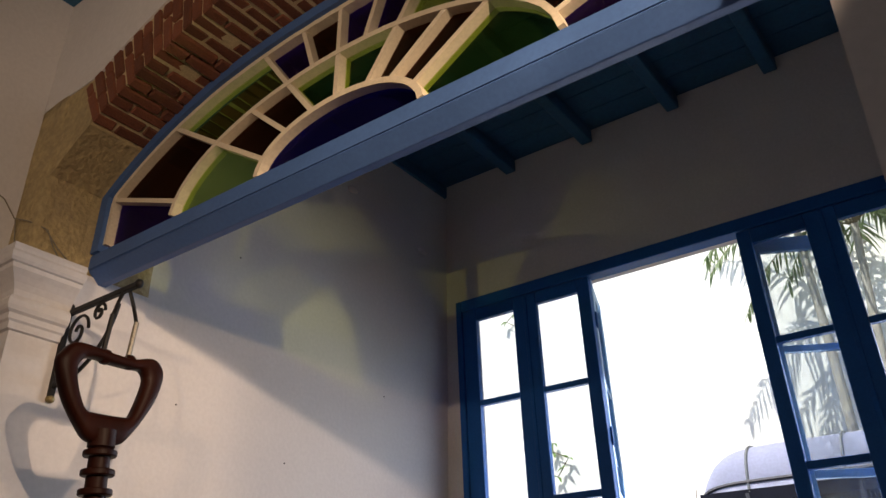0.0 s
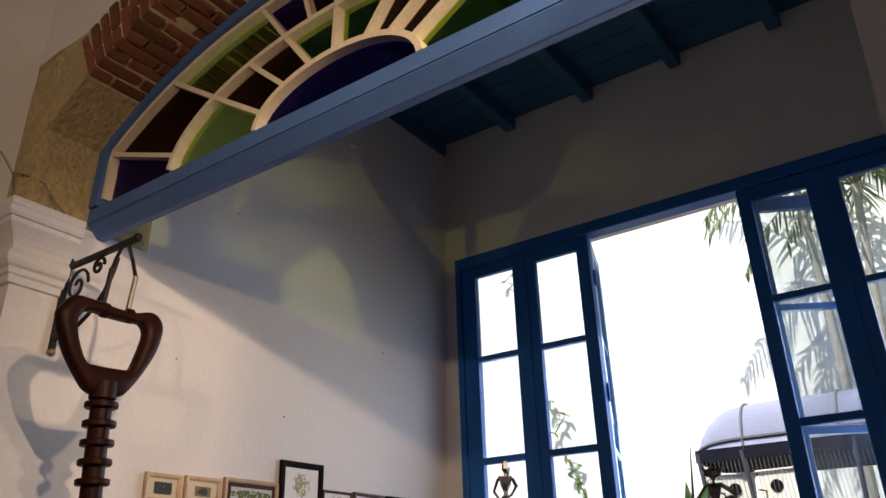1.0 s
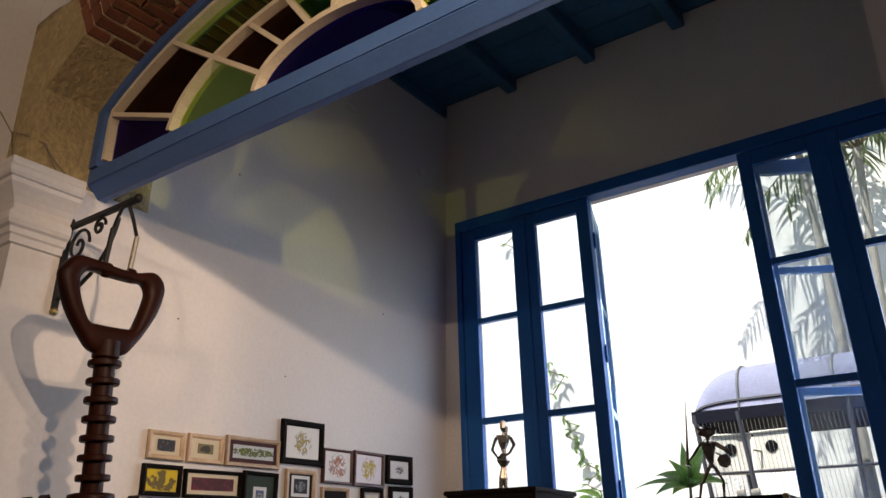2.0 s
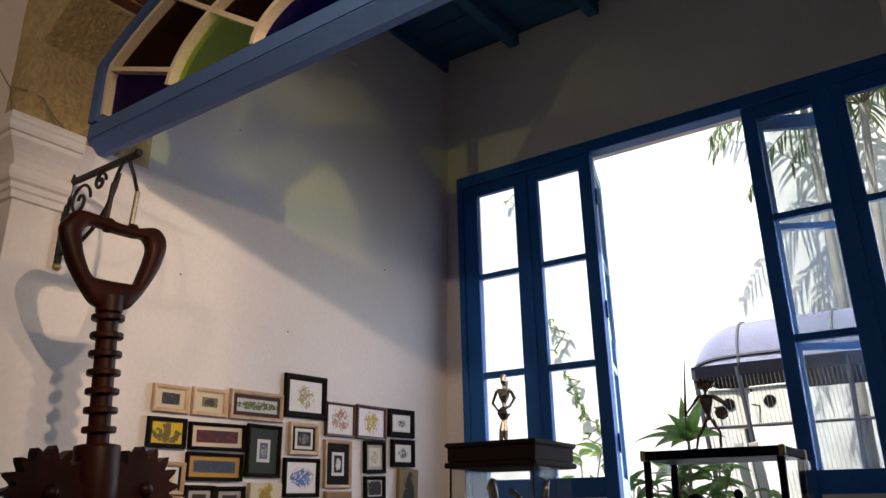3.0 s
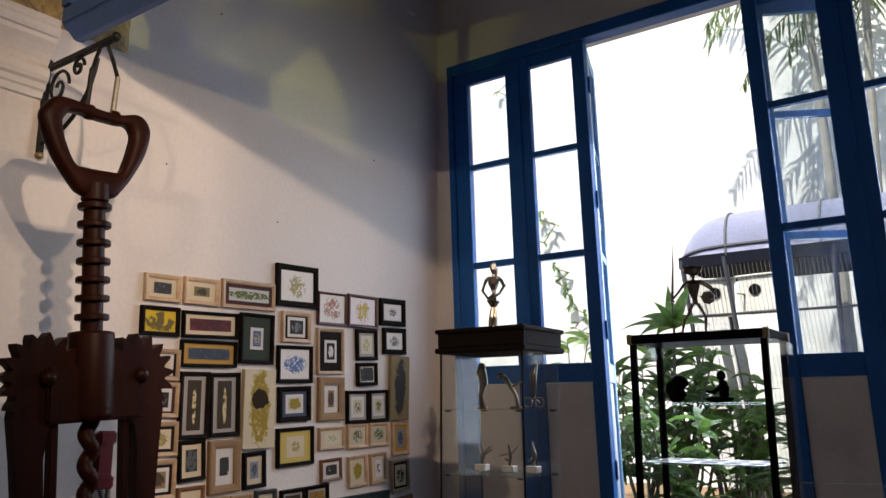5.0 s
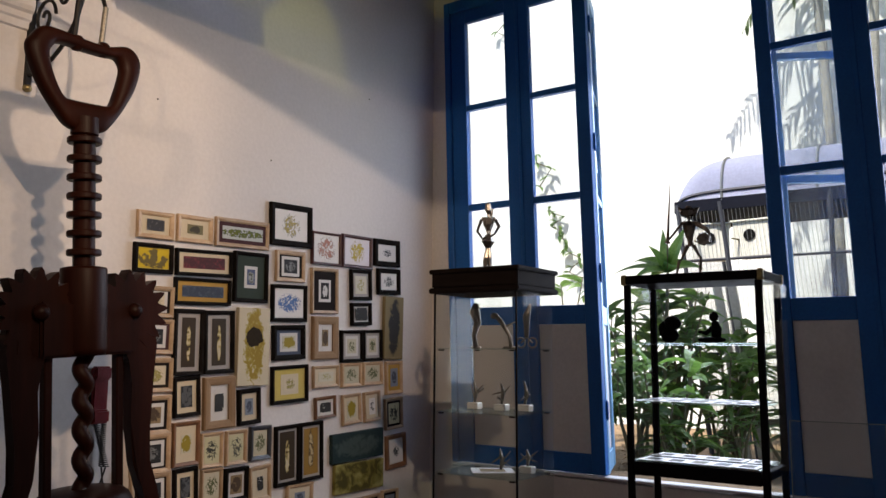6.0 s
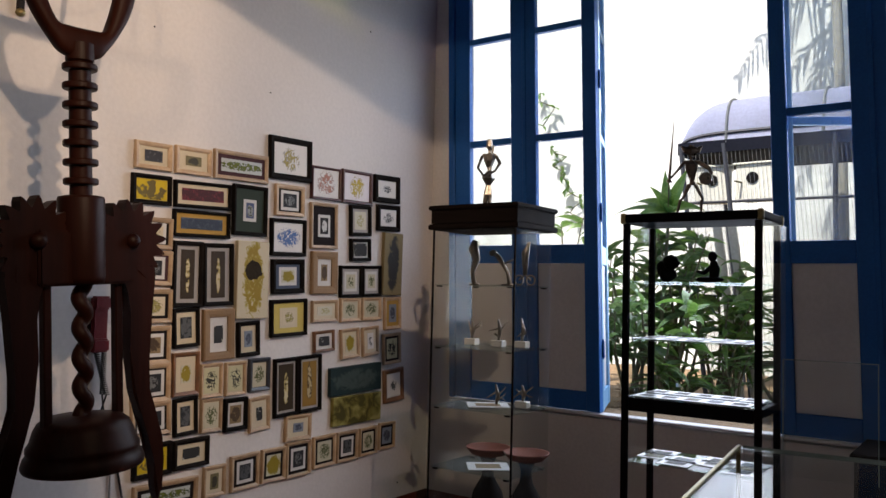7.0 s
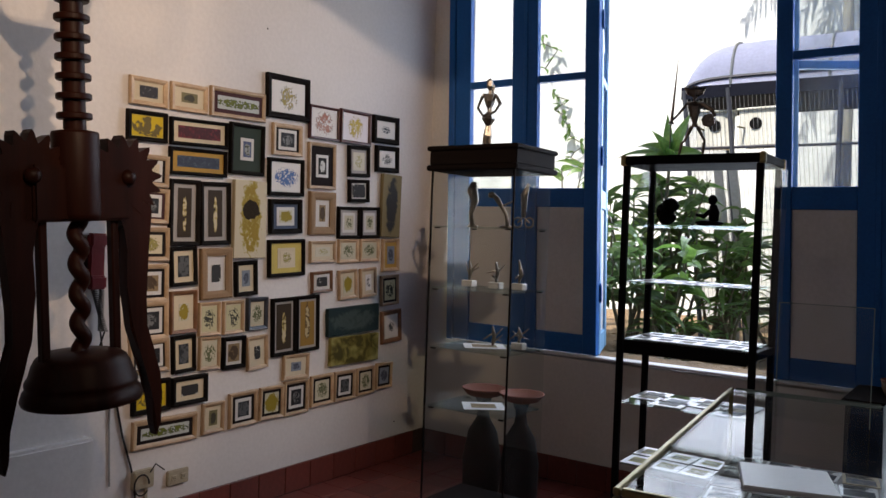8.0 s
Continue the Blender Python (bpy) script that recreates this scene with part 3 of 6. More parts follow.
for side in (-1, 1):
    cu, cz = side * 0.190, -0.66
    gear = []
    for k in range(96):
        a = 2 * math.pi * k / 96
        r = (0.168, 0.154, 0.132, 0.121, 0.132, 0.154)[k % 6]
        gear.append((cu + r * math.cos(a + 0.06 * side), cz + r * math.sin(a + 0.06 * side)))
    wing = cpart("wing", prism(bmesh.new(), gear, -0.032, 0.032, "x"))
    arm = [(0.10, -0.70), (0.30, -0.70), (0.305, -0.80), (0.288, -0.95), (0.272, -1.15), (0.265, -1.27), (0.30, -1.36), (0.335, -1.47), (0.342, -1.58), (0.325, -1.69), (0.312, -1.745),
           (0.296, -1.69), (0.292, -1.58), (0.268, -1.45), (0.232, -1.36), (0.20, -1.27), (0.185, -1.10), (0.19, -0.95), (0.185, -0.86), (0.165, -0.83)]
    line = [(side * u, z) for u, z in arm]
    part("arm", bevelled(prism(bmesh.new(), line, -0.03, 0.03, "x"), 0.008, 2), MAHOGANY, wing)
    bm = bmesh.new()
    blob(bm, (0.045, cu, cz + 0.0), (0.03, 0.032, 0.032), 0, 2)
    part("pivot_knob", bm, MAHOGANY, wing, "", True)
    cpart("side_rail", bevelled(boxes((-0.02, 0.02, side * 0.145 - 0.016, side * 0.145 + 0.016, -1.36, -0.80)), 0.005))
# screw
bm = bmesh.new()
pts = [(0.011 * math.cos(a), 0.0125 * math.sin(a), -0.80 - 0.60 * a / (2 * math.pi * 5.2)) for a in [2 * math.pi * 5.2 * k / 110 for k in range(111)]]
tube(bm, pts, 0.029, 12)
cpart("screw", bm, None, True)
# bell that sits on the bottle
cpart("bell", lathe([(0.05, -1.33), (0.145, -1.34), (0.165, -1.355), (0.178, -1.38), (0.19, -1.42), (0.203, -1.44), (0.205, -1.455), (0.20, -1.465), (0.212, -1.48), (0.222, -1.51), (0.217, -1.525), (0.20, -1.53), (0.18, -1.50), (0.08, -1.38)], 36), None, True)

# iron bracket on the pier
brk = thing("iron_bracket", "black wrought iron wall bracket with scrolls", "bracket", (0.03, -2.955, 0))
part("back_bar", bevelled(boxes((0.0, 0.02, -0.014, 0.014, 2.64, 3.07)), 0.003), IRON, brk)
part("top_arm", bevelled(boxes((0.0, 0.54, -0.012, 0.012, 3.03, 3.055)), 0.003), IRON, brk)
for z in (2.645, 3.075):
    bm = bmesh.new()
    blob(bm, (0.012, 0, z), (0.02, 0.02, 0.018), 0, 2)
    part("ball_end", bm, BRASS if z < 2.7 else IRON, brk, "", True)
bm = tube(bmesh.new(), [(0.02, 0, 2.70)] + [(0.02 + 0.40 * math.sin(a), 0, 2.70 + 0.33 * (1 - math.cos(a))) for a in [0.16 * k for k in range(1, 10)]], 0.009, 8)
part("brace", bm, IRON, brk)
for c, r, s in (((0.12, 2.93), 0.085, 1), ((0.09, 2.84), 0.05, -1), ((0.27, 2.985), 0.045, 1)):
    pts = [(c[0] + r * (1 - k / 42) * math.cos(s * k * 0.26), 0, c[1] + r * (1 - k / 42) * math.sin(s * k * 0.26)) for k in range(36)]
    part("scroll", tube(bmesh.new(), pts, 0.0075, 6), IRON, brk)
bm = bmesh.new()
blob(bm, (0.54, 0, 3.045), (0.02, 0.018, 0.022), 0, 2)
part("arm_tip", bm, IRON, brk, "", True)
for u, top in ((-0.052, 0.47), (0.058, 0.50)):
    hook = thing("hanging_rod", "twisted iron rod with a pale worn lower half", "rod", (0.0, 0.0, 0.0), group="hanging rods")
    px = 0.55
    base = (px, -2.99 + u, 2.725)
    part("rod", tube(bmesh.new(), [(top, -2.955, 3.045), (top + 0.01, -2.955 + u * 0.5, 2.97), (px, -2.98 + u, 2.88)], 0.008, 6), IRON, hook)
    part("hook_end", tube(bmesh.new(), [(px, -2.98 + u, 2.885), base], 0.011, 8), PALE_IRON if u > 0 else IRON, hook)

# ---- pictures on the west wall ----


def art(name, ground, ink, second=None, scale=30.0, cut=0.5, reach=0.45, soft=0.06, spread=(1.0, 1.0), lines=False):
    """A print or painting: ink shapes on a ground, gathered in the middle of the sheet."""
    m = bpy.data.materials.new(name)
    m.use_nodes = True
    n, l = m.node_tree.nodes, m.node_tree.links
    b = n["Principled BSDF"]
    b.inputs["Roughness"].default_value = 0.6
    b.inputs["Specular IOR Level"].default_value = 0.2
    co = n.new("ShaderNodeTexCoord")
    tex = n.new("ShaderNodeTexNoise")
    tex.inputs["Scale"].default_value, tex.inputs["Detail"].default_value, tex.inputs["Distortion"].default_value = scale, 6, 1.2
    info, addv = n.new("ShaderNodeObjectInfo"), n.new("ShaderNodeVectorMath")
    l.new(info.outputs["Location"], addv.inputs[0])
    l.new(co.outputs["Object"], addv.inputs[1])
    l.new(addv.outputs["Vector"], tex.inputs["Vector"])
    sub, ln = n.new("ShaderNodeVectorMath"), n.new("ShaderNodeVectorMath")
    sub.operation, ln.operation = "SUBTRACT", "LENGTH"
    sub.inputs[1].default_value = (0.5, 0.5, 0.5)
    l.new(co.outputs["Generated"], sub.inputs[0])
    sc = n.new("ShaderNodeVectorMath")
    sc.operation = "MULTIPLY"
    sc.inputs[1].default_value = (0.0, 1 / spread[0], 1 / spread[1])
    l.new(sub.outputs["Vector"], sc.inputs[0])
    l.new(sc.outputs["Vector"], ln.inputs[0])
    fade = n.new("ShaderNodeMapRange")
    fade.inputs["From Min"].default_value, fade.inputs["From Max"].default_value = reach * 0.55, reach
    fade.inputs["To Min"].default_value, fade.inputs["To Max"].default_value = 0.16, -0.35
    l.new(ln.outputs["Value"], fade.inputs["Value"])
    add = n.new("ShaderNodeMath")
    shape = tex.outputs["Fac"]
    if lines:                                  # strokes along the contours of the shapes
        mid, ab, mul = n.new("ShaderNodeMath"), n.new("ShaderNodeMath"), n.new("ShaderNodeMath")
        mid.operation, ab.operation, mul.operation = "SUBTRACT", "ABSOLUTE", "MULTIPLY_ADD"
        mid.inputs[1].default_value = 0.5
        l.new(shape, mid.inputs[0])
        l.new(mid.outputs[0], ab.inputs[0])
        l.new(ab.outputs[0], mul.inputs[0])
        mul.inputs[1].default_value, mul.inputs[2].default_value = -5.0, 0.75
        shape = mul.outputs[0]
    l.new(shape, add.inputs[0])
    l.new(fade.outputs["Result"], add.inputs[1])
    ramp = n.new("ShaderNodeValToRGB")
    e = ramp.color_ramp.elements
    e[0].position, e[1].position = cut - soft, cut + soft
    e[0].color, e[1].color = (*ground, 1), (*ink, 1)
    if second:
        x = e.new(min(0.99, cut + soft + 0.08))
        x.color = (*second, 1)
    l.new(add.outputs[0], ramp.inputs["Fac"])
    l.new(ramp.outputs["Color"], b.inputs["Base Color"])
    return m


PALE = wood("pale_frame_wood", (0.50, 0.36, 0.23), (0.36, 0.24, 0.14), 0.45, 14, (1, 1, 1), random_tint=0.15)
BLACK_FRAME = wood("black_frame_wood", (0.012, 0.010, 0.009), (0.005, 0.004, 0.004), 0.6, 14, (1, 1, 1), random_tint=0.2, spec=0.03)
RED_FRAME = wood("dark_red_frame_wood", (0.075, 0.018, 0.015), (0.03, 0.009, 0.009), 0.3, 14, (1, 1, 1))
BROWN_FRAME = wood("brown_frame_wood", (0.20, 0.095, 0.045), (0.10, 0.05, 0.025), 0.4, 14, (1, 1, 1), random_tint=0.15)
TAN_BOARD = material("tan_mount_board", (0.27, 0.17, 0.09), 0.8, vary=0.1, scale=10, fine=90)
SLATE_FRAME = wood("slate_frame_wood", (0.05, 0.055, 0.07), (0.025, 0.028, 0.035), 0.35, 14, (1, 1, 1))
FRAMES = {"n": PALE, "k": BLACK_FRAME, "d": RED_FRAME, "b": BROWN_FRAME, "t": TAN_BOARD, "s": SLATE_FRAME}
MATS = {key: material("mount_" + key, c, 0.85, vary=0.06, scale=8, fine=80, bump=0.05, spec=0.1) for key, c in
        {"white": (0.62, 0.60, 0.58), "cream": (0.60, 0.52, 0.38), "dark": (0.016, 0.012, 0.012), "grey": (0.36, 0.34, 0.33), "ochre": (0.42, 0.26, 0.07),
         "green": (0.045, 0.06, 0.05), "yellow": (0.55, 0.44, 0.13), "plum": (0.07, 0.035, 0.04), "slate": (0.08, 0.10, 0.15)}.items()}
WHITE, CRM, BLK = (0.66, 0.64, 0.62), (0.58, 0.50, 0.36), (0.015, 0.014, 0.014)
ARTS = {
    "grey": art("grey_print", (0.16, 0.15, 0.15), (0.04, 0.04, 0.045), None, 45, 0.52, 0.9, 0.05),
    "olive": art("olive_print", (0.16, 0.14, 0.07), (0.05, 0.045, 0.03), None, 25, 0.5, 0.5),
    "row": art("green_row_print", (0.45, 0.47, 0.45), (0.03, 0.05, 0.02), (0.12, 0.14, 0.02), 45, 0.60, 0.62, 0.02, (1.35, 0.8)),
    "flower": art("flower_print", WHITE, (0.10, 0.11, 0.10), (0.35, 0.28, 0.08), 26, 0.55, 0.46, 0.05, (0.75, 1.05), lines=True),
    "pot": art("teapot_print", WHITE, (0.20, 0.19, 0.17), (0.36, 0.16, 0.12), 30, 0.56, 0.5, 0.05, (0.9, 1.1), lines=True),
    "sun": art("sunflower_print", (0.68, 0.64, 0.66), (0.28, 0.20, 0.03), (0.42, 0.32, 0.04), 30, 0.52, 0.46, 0.05, (0.75, 1.1), lines=True),
    "bird": art("small_bird_print", WHITE, (0.05, 0.06, 0.07), None, 50, 0.54, 0.32, lines=True),
    "yellow": art("yellow_bird_print", (0.55, 0.40, 0.012), (0.13, 0.10, 0.03), None, 20, 0.64, 0.8, 0.02),
    "redband": art("red_band_print", (0.17, 0.025, 0.03), (0.06, 0.014, 0.018), None, 50, 0.55, 0.9, 0.08),
    "blueband": art("blue_band_print", (0.08, 0.10, 0.13), (0.035, 0.045, 0.07), None, 70, 0.55, 0.9, 0.08),
    "blueprint": art("blue_print", (0.08, 0.10, 0.18), (0.35, 0.36, 0.34), (0.05, 0.06, 0.04), 40, 0.55, 0.6),
    "black": art("black_print", (0.02, 0.02, 0.022), (0.16, 0.16, 0.16), None, 38, 0.6, 0.5, 0.07, lines=True),
    "dark": art("dark_print", (0.02, 0.022, 0.025), (0.085, 0.09, 0.095), None, 38, 0.60, 0.8, 0.05),
    "bluedraw": art("blue_drawing", WHITE, (0.05, 0.08, 0.22), (0.08, 0.15, 0.34), 30, 0.48, 0.46, 0.04, (1.05, 0.85), lines=True),
    "whitefig": art("white_shape_print", BLK, (0.55, 0.54, 0.52), None, 45, 0.56, 0.5, 0.03),
    "pale": art("pale_sketch", (0.55, 0.52, 0.42), (0.36, 0.33, 0.16), None, 40, 0.56, 0.45, lines=True),
    "ring": art("round_drawing", WHITE, (0.08, 0.085, 0.09), None, 45, 0.53, 0.42, lines=True),
    "bw": art("black_white_print", (0.50, 0.49, 0.44), (0.03, 0.03, 0.03), None, 38, 0.47, 0.9, 0.03),
    "gold": art("gold_shape_painting", (0.035, 0.022, 0.01), (0.42, 0.33, 0.12), (0.55, 0.47, 0.30), 26, 0.58, 0.5, 0.06, (0.42, 1.1)),
    "gold2": art("ochre_shape_painting", (0.26, 0.15, 0.03), (0.05, 0.035, 0.02), (0.45, 0.36, 0.2), 24, 0.58, 0.55, 0.05, (0.55, 1.1)),
    "pear": art("yellow_blot_painting", (0.55, 0.48, 0.34), (0.34, 0.26, 0.04), (0.28, 0.19, 0.02), 30, 0.5, 0.60, 0.06, (0.72, 1.1)),
    "yprint": art("yellow_print", (0.50, 0.47, 0.36), (0.26, 0.20, 0.02), None, 45, 0.46, 0.62, 0.05),
    "brown": art("brown_print", (0.24, 0.17, 0.09), (0.07, 0.045, 0.025), None, 45, 0.5, 0.6, 0.06),
    "sketch": art("ink_sketch", (0.52, 0.48, 0.30), (0.04, 0.04, 0.03), None, 34, 0.53, 0.48, 0.03, lines=True),
    "green": art("green_sketch", (0.50, 0.46, 0.34), (0.10, 0.11, 0.05), None, 34, 0.53, 0.48, 0.05, lines=True),
    "knot": art("knot_drawing", CRM, BLK, (0.30, 0.26, 0.08), 32, 0.53, 0.46, 0.025, lines=True),
    "steel": art("steel_blue_print", (0.20, 0.23, 0.28), (0.06, 0.07, 0.10), None, 40, 0.54, 0.5, 0.08),
    "teal": art("dark_teal_painting", (0.014, 0.03, 0.032), (0.05, 0.07, 0.065), None, 20, 0.52, 0.6, 0.14, (1.0, 0.8)),
    "moss": art("moss_green_painting", (0.30, 0.27, 0.09), (0.13, 0.11, 0.02), (0.06, 0.05, 0.01), 12, 0.5, 0.8, 0.12),
    "slab": art("olive_black_painting", (0.20, 0.16, 0.08), (0.03, 0.03, 0.03), None, 12, 0.46, 0.55, 0.12, (0.7, 1.1)),
}


def ring_of(bm, w, h, b, x0, x1, bevel):
    """A mitred moulding round an opening, in the wall's plane (u, v); b is its width."""
    prof = [(0.0, x0), (0.0, x1 - bevel), (b * 0.18, x1), (b * 0.62, x1 - 0.002), (b, x1 - bevel * 1.6), (b, x0)]
    loops = []
    for inset, x in prof:
        uu, vv = w / 2 - inset, h / 2 - inset
        loops.append([bm.verts.new((x, u, v)) for u, v in ((-uu, -vv), (uu, -vv), (uu, vv), (-uu, vv))])
    n = len(prof)
    for i in range(n):
        a, c = loops[i], loops[(i + 1) % n]
        for k in range(4):
            bm.faces.new((a[k], a[(k + 1) % 4], c[(k + 1) % 4], c[k]))
    return bm


def sheet(bm, w, h, x0, x1, cu=0.0, cv=0.0):
    box(bm, x0, x1, cu - w / 2, cu + w / 2, cv - h / 2, cv + h / 2)
    return bm


def picture(u, v, w, h, tilt, fr, mat, kind, label, fw=0.024, pw=0.5, ph=0.5, second=""):
    """A framed work on the west wall: u along the wall, v height of its middle."""
    p = thing("framed_picture", label, "picture", (0.003, u, v), group="pictures on the west wall")
    p.matrix_world = pose(0.003, u, v, tilt, 0, 0)
    if fr == "c":
        part("canvas", bevelled(sheet(bmesh.new(), w, h, 0.0, 0.028), 0.003), ARTS[kind], p)
        return
    depth = 0.022 if fr in "nb" else 0.026
    part("frame", ring_of(bmesh.new(), w, h, fw, 0.0, depth, 0.005), FRAMES[fr], p)
    iw, ih = w - 2 * fw, h - 2 * fw
    part("mount", sheet(bmesh.new(), iw + 0.004, ih + 0.004, 0.002, 0.010), MATS[mat], p)
    if second:
        part("inner_mount", sheet(bmesh.new(), iw * pw + 0.035, ih * ph + 0.035, 0.0102, 0.0115), MATS[second], p)
    part("print", sheet(bmesh.new(), iw * pw, ih * ph, 0.0118, 0.0128), ARTS[kind], p)


picture(-2.281, 2.150, 0.202, 0.133, 1.2, "n", "cream", "grey", "pale wood frame around a small grey print", 0.022, 0.62, 0.62)
picture(-2.051, 2.158, 0.215, 0.139, 1.2, "n", "cream", "olive", "pale wood frame around a small olive landscape print", 0.022, 0.55, 0.5)
picture(-1.741, 2.173, 0.365, 0.154, 1.6, "n", "plum", "row", "long pale wood frame with a row of green shapes", 0.022, 0.86, 0.62)
picture(-1.389, 2.266, 0.324, 0.243, 1.9, "k", "dark", "flower", "black frame around a flower print on white", 0.03, 0.95, 0.95)
picture(-1.097, 2.163, 0.248, 0.197, 1.3, "d", "white", "pot", "thin dark red frame around a teapot print", 0.014, 0.98, 0.98)
picture(-0.819, 2.172, 0.278, 0.208, 0.9, "d", "white", "sun", "dark red frame around a yellow sunflower print", 0.02, 0.98, 0.98)
picture(-0.525, 2.195, 0.260, 0.179, 2.0, "k", "white", "bird", "black frame around a small bird print", 0.034, 0.9, 0.9)
picture(-2.283, 1.988, 0.215, 0.143, 1.4, "k", "yellow", "yellow", "black frame around a yellow and grey bird print", 0.02, 0.94, 0.92)
picture(-1.983, 1.992, 0.348, 0.135, 2.1, "k", "cream", "redband", "black frame around a dark red strip print", 0.017, 0.82, 0.6)
picture(-1.984, 1.845, 0.346, 0.135, 1.3, "k", "ochre", "blueband", "black frame with ochre mount and grey blue strip", 0.017, 0.82, 0.56)
picture(-1.675, 1.944, 0.234, 0.272, 0.7, "k", "green", "blueprint", "black frame with dark green mount and blue print", 0.02, 0.28, 0.36, "white")
picture(-1.385, 2.029, 0.224, 0.178, 1.5, "n", "dark", "black", "pale wood frame with dark mount and round print", 0.024, 0.58, 0.6, "white")
picture(-1.388, 1.818, 0.268, 0.210, 1.6, "k", "white", "bluedraw", "black frame around a blue ink drawing", 0.021, 0.96, 0.96)
picture(-1.101, 1.907, 0.226, 0.273, 1.9, "n", "dark", "whitefig", "pale wood frame with black mount, tiny white shape print", 0.02, 0.36, 0.42, "white")
picture(-0.778, 1.966, 0.194, 0.193, 3.0, "k", "grey", "pale", "black frame with grey mount and pale sketch", 0.022, 0.72, 0.76)
picture(-0.502, 2.007, 0.230, 0.171, 2.2, "k", "white", "ring", "black frame around a round ink drawing", 0.03, 0.92, 0.92)
picture(-0.770, 1.782, 0.187, 0.142, 2.9, "k", "white", "bw", "small black frame around a black and white print", 0.022, 0.84, 0.84)
picture(-0.456, 1.704, 0.192, 0.413, -0.7, "c", "", "slab", "unframed tall olive and black painted panel")
picture(-2.264, 1.780, 0.215, 0.152, -0.3, "n", "dark", "knot", "pale wood frame with dark mount and blot drawing", 0.022, 0.62, 0.62, "white")
picture(-2.259, 1.613, 0.215, 0.169, -0.6, "n", "plum", "black", "pale wood frame with dark mount and black print", 0.022, 0.58, 0.58, "white")
picture(-2.060, 1.588, 0.179, 0.330, 0.9, "k", "grey", "gold", "tall black frame around a dark gold painting", 0.022, 0.6, 0.86)
picture(-1.872, 1.592, 0.192, 0.324, 2.2, "k", "grey", "gold", "tall black frame around a dark silver and gold painting", 0.022, 0.6, 0.86)
picture(-1.648, 1.570, 0.220, 0.418, 0.4, "c", "", "pear", "unframed cream canvas with dark and yellow blots")
picture(-1.381, 1.597, 0.246, 0.195, 2.5, "k", "slate", "yprint", "dark frame with slate blue mount and yellow print", 0.028, 0.52, 0.5, "white")
picture(-1.088, 1.627, 0.217, 0.255, 1.2, "t", "white", "brown", "wide tan board around a small brown print", 0.048, 0.42, 0.62)
picture(-0.851, 1.580, 0.201, 0.198, 1.7, "k", "grey", "green", "black frame with grey mount and green print", 0.02, 0.5, 0.56, "white")
picture(-0.655, 1.587, 0.182, 0.199, 2.2, "k", "grey", "green", "black frame with grey mount and green print", 0.02, 0.5, 0.56, "white")
picture(-2.250, 1.428, 0.215, 0.163, 0.4, "n", "dark", "knot", "pale wood frame with dark mount and knot drawing", 0.022, 0.78, 0.76)
picture(-2.056, 1.321, 0.154, 0.195, 3.5, "k", "cream", "dark", "black frame with cream mount and dark print", 0.018, 0.56, 0.66)
picture(-1.854, 1.282, 0.199, 0.264, 2.1, "t", "white", "bw", "wide tan board around a black and green bird print", 0.042, 0.5, 0.5)
picture(-1.655, 1.252, 0.151, 0.188, 3.2, "k", "cream", "steel", "black frame with cream mount and steel blue print", 0.022, 0.52, 0.6)
picture(-1.364, 1.362, 0.276, 0.210, 2.3, "k", "yellow", "knot", "black frame with yellow mount and dark blot print", 0.02, 0.42, 0.46, "cream")
picture(-1.073, 1.398, 0.216, 0.129, 1.7, "n", "cream", "pale", "pale wood frame around a faint sketch", 0.018, 0.7, 0.6)
picture(-0.847, 1.404, 0.182, 0.146, 1.7, "n", "cream", "green", "pale wood frame around a green sketch", 0.02, 0.9, 0.9)
picture(-0.647, 1.410, 0.186, 0.146, 1.2, "n", "cream", "green", "pale wood frame around a green sketch", 0.02, 0.9, 0.9)
picture(-0.431, 1.380, 0.171, 0.216, 2.5, "n", "ochre", "steel", "ochre wood frame around a grey blue print", 0.024, 0.6, 0.7)
picture(-2.249, 1.240, 0.215, 0.183, 0.6, "n", "dark", "brown", "pale wood frame with dark mount and brown print", 0.022, 0.6, 0.55, "white")
picture(-2.046, 1.091, 0.157, 0.214, 1.6, "b", "cream", "yprint", "brown wood frame around a yellow brown print", 0.02, 0.5, 0.5)
picture(-1.888, 1.047, 0.135, 0.173, 1.0, "n", "cream", "sketch", "small pale wood frame around an ink sketch", 0.017, 0.92, 0.92)
picture(-1.732, 1.046, 0.136, 0.176, 1.2, "n", "cream", "sketch", "small pale wood frame around an ink sketch", 0.017, 0.92, 0.92)
picture(-1.569, 1.056, 0.146, 0.179, 0.8, "s", "cream", "green", "slate grey frame around a green sketch", 0.022, 0.88, 0.88)
picture(-2.242, 1.059, 0.215, 0.188, 1.3, "n", "dark", "black", "pale wood frame with dark mount and black print", 0.024, 0.66, 0.62, "white")
picture(-1.071, 1.218, 0.173, 0.127, 3.2, "b", "white", "bw", "small brown frame around a dark print", 0.018, 0.66, 0.62)
picture(-0.841, 1.196, 0.166, 0.184, 4.0, "n", "cream", "yprint", "pale wood frame around a yellow green print", 0.02, 0.66, 0.7)
picture(-0.647, 1.204, 0.156, 0.186, 4.6, "n", "cream", "ring", "pale wood frame around a narrow ink drawing", 0.02, 0.5, 0.7)
picture(-0.428, 1.147, 0.179, 0.201, 3.5, "n", "dark", "sketch", "pale wood frame with dark inner rim and ink sketch", 0.02, 0.78, 0.82)
picture(-0.783, 0.973, 0.472, 0.173, 1.7, "c", "", "teal", "unframed long dark teal painted panel")
picture(-0.765, 0.787, 0.446, 0.176, 0.1, "c", "", "moss", "unframed long mossy green painted panel")
